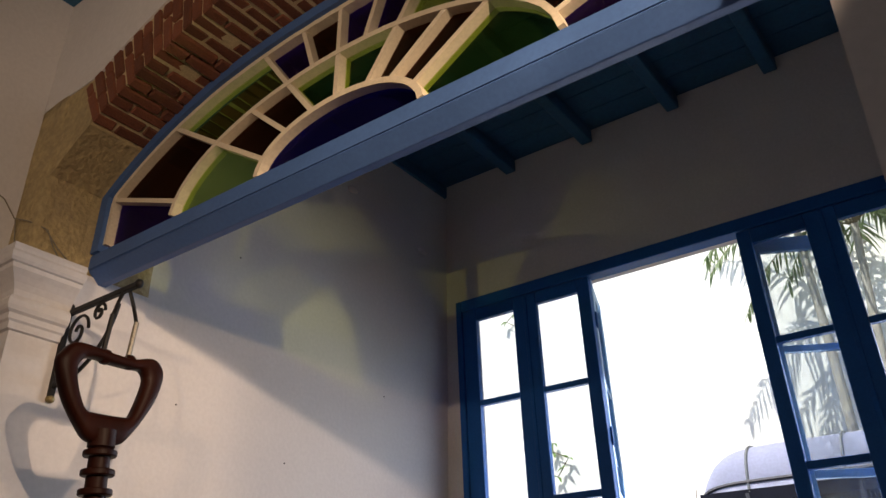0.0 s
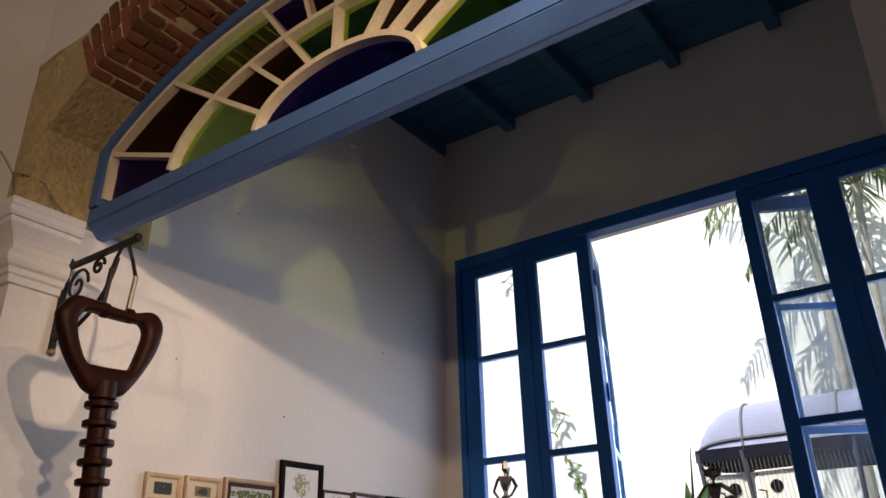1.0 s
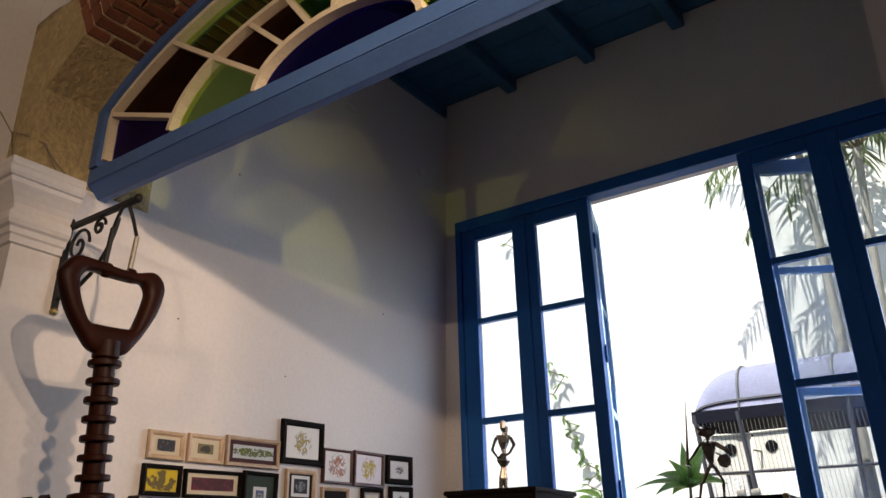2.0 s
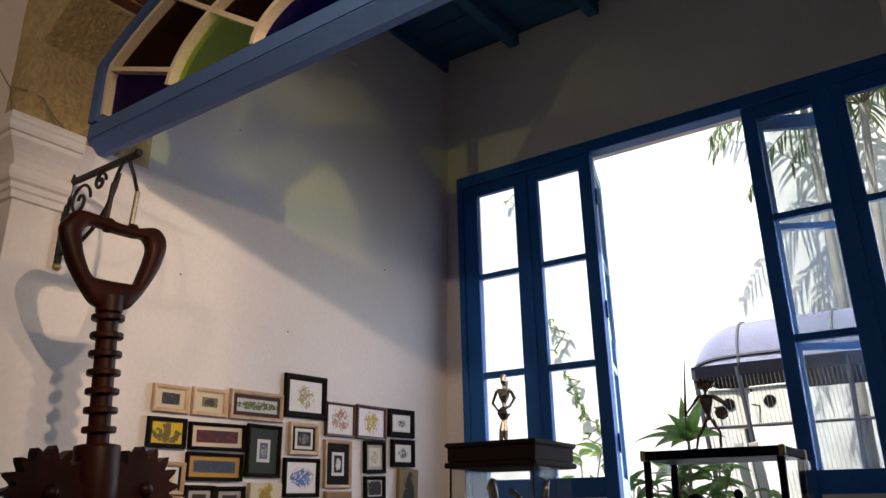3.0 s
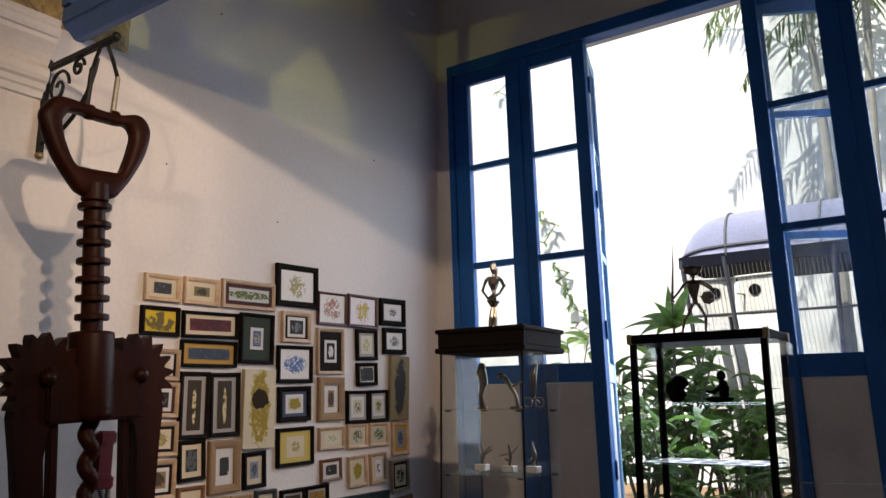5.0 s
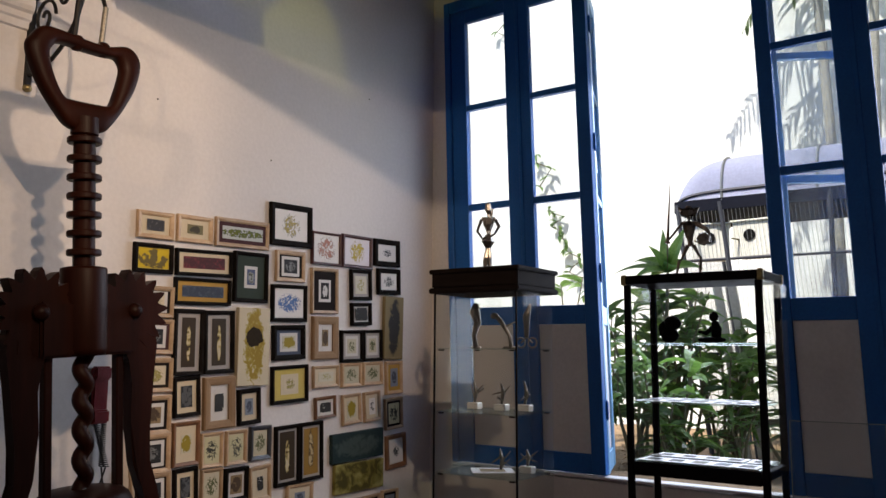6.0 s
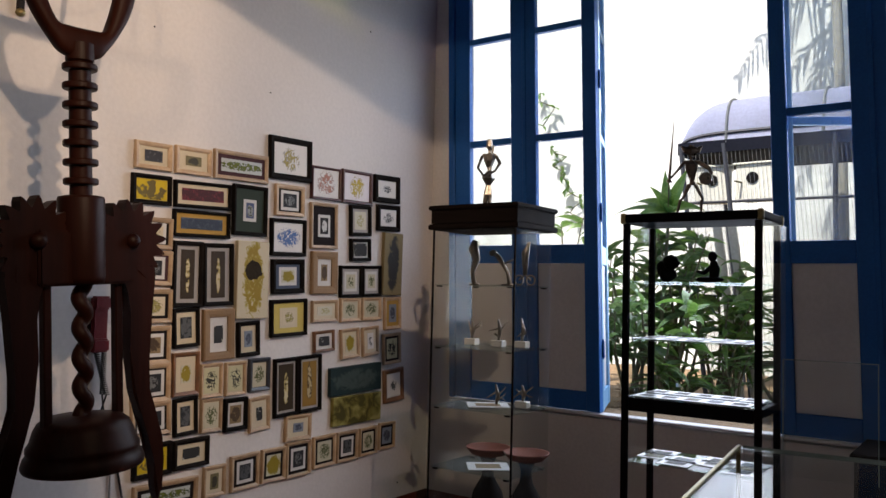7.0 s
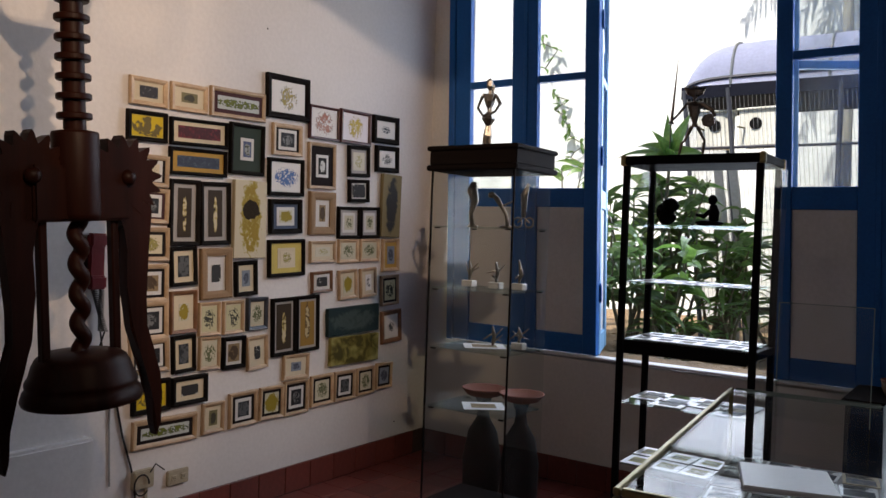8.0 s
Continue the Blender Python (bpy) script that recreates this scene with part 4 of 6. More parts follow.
picture(-0.399, 0.904, 0.206, 0.218, 4.0, "b", "white", "bird", "brown wood frame around a dark vase print", 0.03, 0.9, 0.9)
picture(-2.233, 0.886, 0.215, 0.161, 2.6, "n", "dark", "black", "pale wood frame with dark mount and black print", 0.022, 0.66, 0.62, "white")
picture(-2.039, 0.881, 0.138, 0.187, 2.8, "k", "cream", "dark", "black frame with cream mount and dark print", 0.018, 0.56, 0.66)
picture(-1.880, 0.869, 0.133, 0.171, 0.4, "n", "cream", "green", "small pale wood frame around a green sketch", 0.017, 0.92, 0.92)
picture(-1.722, 0.857, 0.153, 0.172, 0.4, "k", "white", "brown", "small black frame around a dark brown print", 0.022, 0.7, 0.74)
picture(-1.558, 0.841, 0.147, 0.185, 3.6, "n", "cream", "bw", "pale wood frame around a small black print", 0.02, 0.4, 0.5)
picture(-2.218, 0.691, 0.211, 0.157, 1.5, "k", "yellow", "yellow", "black frame around a yellow and grey bird print", 0.022, 0.94, 0.92)
picture(-1.995, 0.694, 0.213, 0.145, 1.0, "k", "cream", "bw", "black frame with cream mount and dark print", 0.022, 0.6, 0.52)
picture(-1.261, 0.731, 0.204, 0.147, -0.7, "n", "cream", "steel", "pale wood frame around a small grey green print", 0.022, 0.5, 0.5)
picture(-1.252, 0.551, 0.192, 0.201, 0.4, "n", "dark", "black", "pale wood frame with black mount and black print", 0.02, 0.52, 0.56, "white")
picture(-1.039, 0.564, 0.190, 0.186, 0.9, "n", "dark", "green", "pale wood frame with dark rim and green sketch", 0.02, 0.78, 0.8)
picture(-0.837, 0.564, 0.190, 0.185, -0.3, "n", "dark", "dark", "pale wood frame with black mount and black print", 0.02, 0.5, 0.55, "white")
picture(-0.641, 0.569, 0.168, 0.176, 1.0, "n", "dark", "green", "pale wood frame with dark rim and grey sketch", 0.018, 0.78, 0.8)
picture(-0.457, 0.581, 0.161, 0.171, -0.5, "n", "dark", "steel", "pale wood frame with dark rim and grey print", 0.018, 0.74, 0.78)
picture(-1.441, 0.547, 0.178, 0.184, -0.6, "n", "dark", "yprint", "pale wood frame with dark rim and yellow pear print", 0.02, 0.74, 0.78)
picture(-1.643, 0.543, 0.195, 0.188, 1.1, "n", "dark", "dark", "pale wood frame with dark mount and dark print", 0.022, 0.5, 0.56, "white")
picture(-1.844, 0.528, 0.140, 0.160, 0.0, "n", "cream", "olive", "small pale wood frame around an olive print", 0.02, 0.52, 0.66)
picture(-2.131, 0.510, 0.367, 0.139, -0.7, "n", "dark", "row", "long pale wood frame with a row of green shapes", 0.024, 0.86, 0.62)
# one black frame that holds two tall paintings
p = thing("framed_picture", "black double frame around two tall gold paintings", "picture", group="pictures on the west wall")
p.matrix_world = pose(0.003, -1.274, 0.973, 2.0, 0, 0)
for s, k in ((-1, "gold"), (1, "gold2")):
    bm = ring_of(bmesh.new(), 0.184, 0.329, 0.02, 0.0, 0.026, 0.005)
    bmesh.ops.translate(bm, verts=bm.verts, vec=(0, s * 0.0925, 0))
    part("frame", bm, BLACK_FRAME, p)
    part("mount", sheet(bmesh.new(), 0.148, 0.293, 0.002, 0.010, s * 0.0925), MATS["grey"], p)
    part("painting", sheet(bmesh.new(), 0.112, 0.26, 0.0105, 0.0125, s * 0.0925), ARTS[k], p)
canvas = [o for o in bpy.data.objects if o.get("label") == "unframed cream canvas with dark and yellow blots"][0]
bm = bmesh.new()
blob(bm, (0, 0, 0), (0.0012, 0.055, 0.05), 0.35, 3)
part("dark_blot", bm, material("dark_brown_ink", (0.035, 0.025, 0.015), 0.8, spec=0.1), canvas).location = (0.0285, 0.0, 0.05)

# ---- glass cases ----
PAPER = material("white_paper", (0.78, 0.78, 0.80), 0.36, vary=0.04, scale=20, fine=100, bump=0.03)
SILVER = material("tarnished_silver", (0.30, 0.275, 0.245), 0.33, metal=0.95, vary=0.35, scale=30, fine=120, bump=0.15, dist=0.002)
BRONZE = material("dark_bronze", (0.24, 0.18, 0.14), 0.3, metal=0.9, vary=0.35, scale=30, fine=120, bump=0.15, dist=0.002)
CLAY = material("orange_clay", (0.22, 0.055, 0.025), 0.7, vary=0.2, scale=12, fine=90)
BLACK_CLAY = material("black_clay", (0.007, 0.006, 0.006), 0.7, vary=0.2, scale=12, fine=90, spec=0.08)
ACRYLIC = material("white_block", (0.68, 0.68, 0.66), 0.25, vary=0.05)


GLASS_EDGE = material("green_glass_edge", (0.30, 0.37, 0.33), 0.2, vary=0.15, scale=6)


def glass_part(name, bm, parent, mat=None):
    g = part(name, bm, mat or VITRINE_GLASS, parent)
    return g


def card(x, y, z, w, d, turn, kind, label="white card with a small dark print"):
    """A printed card lying flat."""
    c = thing("printed_card", label, "card", (x, y, z), turn, group="cards on the shelves")
    part("sheet", boxes((-w / 2, w / 2, -d / 2, d / 2, 0.0, 0.002)), PAPER, c)
    part("print", boxes((-w * 0.3, w * 0.3, -d * 0.28, d * 0.28, 0.0022, 0.0026)), ARTS[kind], c)
    return c


# slim tower case near the corner
TX0, TX1, TY0, TY1 = 1.20, 1.635, -1.60, -1.27
tower = thing("display_tower", "slim glass display tower with a black wooden top", "display case")
part("base", bevelled(boxes((TX0 - 0.01, TX1 + 0.01, TY0 - 0.01, TY1 + 0.01, 0.0, 0.30)), 0.008, 2), BLACK_WOOD, tower)
part("top", bevelled(boxes((TX0 - 0.012, TX1 + 0.012, TY0 - 0.012, TY1 + 0.012, 1.838, 1.915)), 0.006, 2), BLACK_WOOD, tower)
part("top_rim", bevelled(boxes((TX0 - 0.022, TX1 + 0.022, TY0 - 0.022, TY1 + 0.022, 1.905, 1.926)), 0.005, 2), BLACK_WOOD, tower)
part("top_rim", bevelled(boxes((TX0 - 0.022, TX1 + 0.022, TY0 - 0.022, TY1 + 0.022, 1.815, 1.84)), 0.005, 2), BLACK_WOOD, tower)
for d in ((TX0, TX1, TY0, TY0 + 0.004), (TX0, TX1, TY1 - 0.004, TY1), (TX0, TX0 + 0.004, TY0 + 0.005, TY1 - 0.005), (TX1 - 0.004, TX1, TY0 + 0.005, TY1 - 0.005)):
    glass_part("glass_side", boxes((*d, 0.301, 1.814)), tower)
for x, y in ((TX0 - 0.003, TY0 - 0.003), (TX1 - 0.004, TY0 - 0.003)):
    part("corner_strip", boxes((x, x + 0.007, y, y + 0.007, 0.302, 1.813)), BLACK_METAL, tower)
TOWER_SHELVES = (1.567, 1.285, 1.015, 0.742)
for z in TOWER_SHELVES:
    glass_part("shelf", boxes((TX0 + 0.008, TX1 - 0.008, TY0 + 0.008, TY1 - 0.008, z - 0.006, z)), tower, SHELF_GLASS)
    for x in (TX0 + 0.03, TX1 - 0.03):
        for y in (TY0 + 0.012, TY1 - 0.012):
            part("clip", boxes((x - 0.012, x + 0.012, y - 0.006, y + 0.006, z - 0.013, z - 0.0065)), BLACK_METAL, tower)

# black shelf case before the open window
SX0, SX1, SY0, SY1 = 2.252, 2.722, -1.90, -1.635
rack = thing("glass_shelf_case", "black metal shelf case with glass sides and brass corners", "display case")
for x in (SX0, SX1 - 0.021):
    for y in (SY0, SY1 - 0.021):
        part("post", bevelled(boxes((x, x + 0.021, y, y + 0.021, 0.0, 1.79)), 0.002), BLACK_METAL, rack)
part("top_frame", bevelled(boxes((SX0 - 0.006, SX1 + 0.006, SY0 - 0.006, SY1 + 0.006, 1.791, 1.822)), 0.004), BLACK_METAL, rack)
for x in (SX0 - 0.008, SX1 - 0.012):
    for y in (SY0 - 0.008, SY1 - 0.012):
        part("corner_cap", bevelled(boxes((x, x + 0.02, y, y + 0.02, 1.788, 1.825)), 0.004), BRASS, rack)
for z, deep in ((1.18, 0.045), (0.30, 0.05)):
    part("shelf_frame", bevelled(boxes((SX0 + 0.026, SX1 - 0.026, SY0 + 0.001, SY0 + 0.024, z - deep, z)), 0.002), BLACK_METAL, rack)
    part("shelf_frame", bevelled(boxes((SX0 + 0.026, SX1 - 0.026, SY1 - 0.024, SY1 - 0.001, z - deep * 0.6, z)), 0.002), BLACK_METAL, rack)
    for x in (SX0 + 0.001, SX1 - 0.024):
        part("shelf_frame", bevelled(boxes((x, x + 0.023, SY0 + 0.026, SY1 - 0.026, z - deep * 0.6, z)), 0.002), BLACK_METAL, rack)
RACK_SHELVES = (1.585, 1.385, 1.185, 0.965, 0.75)
for z in RACK_SHELVES:
    glass_part("shelf", boxes((SX0 + 0.027, SX1 - 0.027, SY0 + 0.002, SY1 - 0.002, z - 0.006, z)), rack, SHELF_GLASS)
for x in (SX0 + 0.010, SX1 - 0.014):
    glass_part("glass_side", boxes((x, x + 0.004, SY0 + 0.027, SY1 - 0.027, 0.31, 1.79)), rack)
glass_part("glass_door", boxes((SX1 + 0.004, SX1 + 0.008, SY0 + 0.01, SY1 + 0.04, 0.32, 1.79)), rack)

# cards laid on the shelves of the case
KINDS = ("dark", "grey", "bw", "olive", "steel")
rng = random.Random(4)
for z, nx, ny, w, d in ((1.385, 5, 2, 0.082, 0.11), (1.185, 5, 2, 0.078, 0.10), (0.965, 4, 3, 0.108, 0.10), (0.75, 4, 2, 0.10, 0.12)):
    for i in range(nx):
        for j in range(ny):
            if rng.random() < 0.08:
                continue
            x = SX0 + 0.075 + (SX1 - SX0 - 0.15) * i / (nx - 1) + rng.uniform(-0.004, 0.004)
            y = SY0 + 0.06 + (SY1 - SY0 - 0.12) * j / max(1, ny - 1) * 0.95
            card(x, y, z + 0.0005, w, d, rng.uniform(-4, 4), "moss" if z < 0.8 else rng.choice(KINDS), "yellow printed card lying flat" if z < 0.8 else "white card with a small dark print")
for x, y, z in ((1.40, -1.42, 1.0155), (1.42, -1.44, 0.7425)):
    card(x, y, z, 0.19, 0.16, 38, "brown", "white card with a brown picture on the shelf")


def figure(name, at, turn, pose_pts, mat, label, head=0.018, base=None, thick=1.0):
    """A small wire and plate statue as one mesh: limbs as tapered rods, plates for chest and hips."""
    bm = bmesh.new()
    for pts, r in pose_pts:
        tube(bm, pts, [q * thick for q in r], 7)
    if base:
        blob(bm, (0, 0, base[2] * 0.5), (base[0], base[1], base[2] * 0.5), 0.12, 2)
    ob = tagged(part(name, bm, mat, None, "", False), label, "statue")
    ob.matrix_world = pose(*at, 0, 0, turn)
    return ob


# slender standing statue on the tower (arms folded to the waist)
S1 = [([(0, 0, 0), (0.008, 0, 0.055), (0.012, 0, 0.10)], [0.007, 0.012, 0.006]), ([(0.025, 0, 0), (0.022, 0, 0.055), (0.022, 0, 0.10)], [0.007, 0.011, 0.006]),
      ([(0.016, 0, 0.10), (0.016, 0, 0.125), (0.018, 0, 0.155)], [0.012, 0.028, 0.012]),
      ([(0.018, 0, 0.15), (0.012, 0, 0.175)], [0.004, 0.005]), ([(0.026, 0, 0.15), (0.024, 0, 0.175)], [0.004, 0.005]),
      ([(0.018, 0, 0.175), (0.018, 0, 0.20), (0.018, 0, 0.228)], [0.012, 0.022, 0.026]),
      ([(-0.012, 0, 0.225), (0.048, 0, 0.225)], [0.008, 0.008]),
      ([(-0.012, 0, 0.222), (-0.03, -0.005, 0.17), (-0.006, -0.03, 0.135), (0.02, -0.03, 0.145)], [0.007, 0.006, 0.005, 0.004]),
      ([(0.048, 0, 0.222), (0.064, -0.005, 0.19), (0.045, -0.028, 0.155), (0.012, -0.032, 0.135)], [0.007, 0.008, 0.005, 0.004]),
      ([(0.018, 0, 0.228), (0.018, 0, 0.25)], [0.006, 0.006]), ([(0.018, 0, 0.245), (0.018, -0.002, 0.262), (0.017, 0, 0.288), (0.017, 0, 0.296)], [0.006, 0.014, 0.012, 0.004]),
      ([(0.03, 0.004, 0.225), (0.032, 0.006, 0.27)], [0.004, 0.008])]
figure("slender_statue", (1.375, -1.45, 1.9265), 30, [([(1.09 * a, 1.09 * b, 1.09 * c) for a, b, c in p], r) for p, r in S1], SILVER, "slender silver metal statue standing on the tower case", thick=1.15)

# knight statue with a raised lance and round shield on the shelf case
S2 = [([(-0.045, 0, 0.010), (-0.036, 0, 0.055), (-0.028, 0.004, 0.062), (-0.006, 0, 0.112)], [0.004, 0.0055, 0.004, 0.0075]), ([(-0.045, 0, 0.010), (-0.066, -0.01, 0.008)], [0.005, 0.003]),
      ([(0.032, 0.01, 0.010), (0.034, 0.005, 0.055), (0.036, 0.002, 0.062), (0.012, 0, 0.112)], [0.004, 0.0055, 0.004, 0.0075]), ([(0.032, 0.01, 0.010), (0.05, 0.0, 0.008)], [0.005, 0.003]),
      ([(0.003, 0, 0.108), (0.003, 0, 0.122)], [0.012, 0.010]), ([(0.003, 0, 0.122), (0.0, 0, 0.15), (0.0, 0, 0.182), (0.0, 0, 0.198)], [0.007, 0.016, 0.024, 0.010]),
      ([(-0.026, 0, 0.192), (0.028, 0, 0.192)], [0.007, 0.008]),
      ([(-0.026, 0, 0.19), (-0.048, -0.01, 0.158), (-0.074, -0.02, 0.125)], [0.006, 0.0045, 0.0035]),
      ([(0.026, 0, 0.19), (0.056, -0.005, 0.168), (0.064, -0.012, 0.15), (0.05, -0.02, 0.135)], [0.008, 0.008, 0.006, 0.004]),
      ([(0.0, 0, 0.198), (0.0, 0, 0.212)], [0.0045, 0.005]), ([(0.0, 0, 0.208), (0.0, -0.003, 0.222), (0.0, 0, 0.240)], [0.007, 0.011, 0.010]), ([(0.0, -0.008, 0.213), (-0.002, -0.013, 0.198)], [0.004, 0.001]),
      ([(-0.034, 0.004, 0.252), (-0.022, 0.0, 0.236), (0.0, 0, 0.232), (0.022, 0.0, 0.236), (0.034, 0.004, 0.250)], [0.002, 0.012, 0.020, 0.012, 0.002]), ([(0.0, 0, 0.236), (0.0, 0, 0.254)], [0.013, 0.010]),
      ([(-0.075, -0.022, 0.03), (-0.073, -0.022, 0.12)], [0.0015, 0.002]), ([(-0.073, -0.022, 0.118), (-0.072, -0.022, 0.124)], [0.010, 0.010]), ([(-0.072, -0.022, 0.124), (-0.058, -0.022, 0.345)], [0.0055, 0.001]),
      ([(0.045, -0.028, 0.130), (0.046, -0.036, 0.130)], [0.025, 0.021])]
figure("knight_statue", (2.448, -1.76, 1.8225), 20, [([(x * 1.05, y, z * 1.0) for x, y, z in p], r) for p, r in S2], BRONZE, "dark bronze knight statue with lance and round shield", base=(0.085, 0.045, 0.010))

# two black clay statues in silhouette on the upper glass shelf
bm = bmesh.new()
blob(bm, (0, 0, 0.03), (0.032, 0.03, 0.03), 0.25)
blob(bm, (0.012, 0, 0.072), (0.03, 0.028, 0.028), 0.25)
blob(bm, (-0.02, 0, 0.05), (0.02, 0.02, 0.03), 0.2)
o = tagged(part("crouching_statue", bm, BLACK_CLAY, None, "", True), "small black clay crouching statue on a glass shelf", "statue")
o.location = (2.365, -1.76, 1.5855)
bm = bmesh.new()
blob(bm, (0.01, 0, 0.012), (0.05, 0.03, 0.012), 0.15)
tube(bm, [(0.025, 0, 0.01), (0.027, 0, 0.05), (0.022, 0, 0.075)], [0.016, 0.018, 0.012], 10)
blob(bm, (0.02, 0, 0.092), (0.016, 0.016, 0.019), 0.1)
tube(bm, [(0.015, 0, 0.055), (-0.01, 0, 0.035), (-0.035, 0, 0.04)], [0.009, 0.008, 0.005], 8)
o = tagged(part("seated_statue", bm, BLACK_CLAY, None, "", True), "small black clay seated statue on a glass shelf", "statue")
o.location = (2.505, -1.76, 1.5855)

# metal pieces in the tower
rng = random.Random(9)
pieces = [((1.31, -1.42, 1.5675), 0), ((1.46, -1.40, 1.5675), 1), ((1.56, -1.38, 1.5675), 2), ((1.29, -1.40, 1.2855), 3), ((1.45, -1.42, 1.2855), 4), ((1.55, -1.38, 1.2855), 5), ((1.42, -1.38, 1.0155), 6), ((1.56, -1.38, 1.0155), 7)]
for at, k in pieces:
    bm = bmesh.new()
    z = 0.0
    if k in (3, 4, 5, 7):
        box(bm, -0.03, 0.03, -0.022, 0.022, 0, 0.03)
        bevelled(bm, 0.003)
        blk = tagged(part("display_block", bm, ACRYLIC), "small white block carrying a metal piece", "block", group="white display blocks")
        blk.location = at
        bm = bmesh.new()
        z = 0.031
    if k == 0:
        tube(bm, [(0, 0, 0.004), (-0.012, 0, 0.06), (0.01, 0, 0.12), (-0.008, 0, 0.17), (0.0, 0, 0.21)], [0.012, 0.01, 0.018, 0.026, 0.012], 9)
        for q in range(7):
            tube(bm, [(-0.004, 0, 0.10 + q * 0.015), (0.032, -0.01, 0.105 + q * 0.017)], [0.004, 0.001], 5)
        tube(bm, [(-0.025, 0, 0.003), (0.025, 0, 0.003)], 0.006, 6)
    elif k == 1:
        tube(bm, [(0.03, 0, 0.004), (0.02, 0, 0.06), (-0.03, 0, 0.13), (-0.055, 0, 0.15)], [0.01, 0.008, 0.013, 0.008], 8)
        blob(bm, (-0.06, 0, 0.15), (0.022, 0.014, 0.014), 0.3)
        tube(bm, [(0.0, 0, 0.10), (0.05, 0, 0.12)], [0.005, 0.003], 6)
        tube(bm, [(-0.01, 0, 0.003), (0.05, 0, 0.003)], 0.007, 6)
    elif k == 2:
        for s in (-1, 1):
            tube(bm, [(s * 0.03 + 0.022 * math.cos(a), 0.0, 0.026 + 0.022 * math.sin(a)) for a in [0.35 * q for q in range(19)]], 0.0035, 6)
        tube(bm, [(-0.03, 0, 0.026), (0, 0, 0.05), (0.03, 0, 0.026)], 0.004, 6)
        tube(bm, [(0, 0, 0.05), (0.0, 0, 0.15), (0.02, 0, 0.20)], [0.01, 0.018, 0.006], 8)
    else:
        h = 0.07 + 0.05 * rng.random()
        tube(bm, [(0, 0, z), (0.008, 0, z + h * 0.5), (-0.004, 0, z + h)], [0.006, 0.01, 0.004], 7)
        for q in range(4):
            a = rng.uniform(0, 6.28)
            tube(bm, [(0, 0, z + h * rng.uniform(0.1, 0.7)), (0.05 * math.cos(a), 0.03 * math.sin(a), z + h * rng.uniform(0.1, 1.0))], [0.005, 0.002], 6)
    o = tagged(part("metal_ornament", bm, SILVER, None, "", True), "small tarnished silver wire ornament on a glass shelf", "ornament", group="metal ornaments")
    o.location = at
# clay bowls on stands, seen through the lower shelf
for x, y in ((1.05, -0.85), (1.28, -0.84)):
    st = thing("clay_bowl", "shallow orange clay bowl on a tall dark turned stand", "bowl", (x, y, 0.001), group="clay bowls")
    part("stand", lathe([(0.085, 0.0), (0.10, 0.12), (0.105, 0.32), (0.08, 0.46), (0.034, 0.54), (0.028, 0.60), (0.045, 0.645)], 20), BLACK_CLAY, st, "", True)
    part("bowl", lathe([(0.035, 0.646), (0.09, 0.66), (0.118, 0.69), (0.122, 0.70), (0.115, 0.698), (0.085, 0.675), (0.01, 0.665)], 24), CLAY, st, "", True)

# flat counter vitrine with brass edges, standing a little askew
CW, CD, CZ = 0.44, 1.22, 1.08
counter = thing("counter_vitrine", "glass counter case with worn brass edges", "display case", (2.815, -3.215, 0), 6.5)


def on_counter(x, y, z):
    return counter.matrix_world @ Vector((x, y, z))


part("base", bevelled(boxes((0.02, CW - 0.02, 0.02, CD - 0.02, 0.0, 0.86)), 0.006), BLACK_WOOD, counter)
part("tray", boxes((0.012, CW - 0.012, 0.012, CD - 0.012, 0.861, 0.875)), MATS["grey"], counter)
glass_part("top_glass", boxes((0.01, CW - 0.01, 0.01, CD - 0.01, CZ - 0.006, CZ)), counter)
for d in ((0.002, 0.006, 0.02, CD - 0.02), (CW - 0.006, CW - 0.002, 0.02, CD - 0.02), (0.02, CW - 0.02, 0.002, 0.006), (0.02, CW - 0.02, CD - 0.006, CD - 0.002)):
    glass_part("glass_side", boxes((*d, 0.876, CZ - 0.012)), counter)
for d in ((0.0, 0.014, 0.0, CD), (0.015, CW - 0.023, 0.0, 0.014)):
    part("brass_edge", bevelled(boxes((*d, CZ - 0.010, CZ + 0.005)), 0.003), BRASS, counter)
for d in ((CW - 0.022, CW, 0.0, CD), (0.015, CW - 0.023, CD - 0.008, CD)):
    part("glass_edge", bevelled(boxes((*d, CZ - 0.010, CZ + 0.004)), 0.004, 2), GLASS_EDGE, counter, "thick greenish glass edge")
for x in (0.0, CW - 0.012):
    for y in (0.0, CD - 0.012):
        part("brass_post", bevelled(boxes((x, x + 0.012, y, y + 0.012, 0.876, CZ - 0.011)), 0.002), BRASS, counter)
rng = random.Random(12)
for i in range(4):
    for j in range(10):
        at = on_counter(0.065 + i * 0.103 + rng.uniform(-0.006, 0.006), 0.075 + j * 0.118 + rng.uniform(-0.004, 0.004), 0.8755)
        c = thing("printed_card", "dark printed card with white rim in the counter case", "card", at, 6.5 + rng.uniform(-6, 6), group="cards in the counter case")
        part("sheet", boxes((-0.046, 0.046, -0.055, 0.055, 0.0, 0.002)), PAPER if rng.random() < 0.5 else MATS[rng.choice(("cream", "grey"))], c)
        part("print", boxes((-0.038, 0.038, -0.046, 0.012, 0.0022, 0.0026)), ARTS[rng.choice(("dark", "grey", "bw", "black"))], c)
        bars = bmesh.new()
        for q in range(6):
            box(bars, -0.038, rng.uniform(0.015, 0.038), 0.018 + q * 0.006, 0.021 + q * 0.006, 0.0022, 0.0025)
        part("text_lines", bars, MATS["dark"], c)
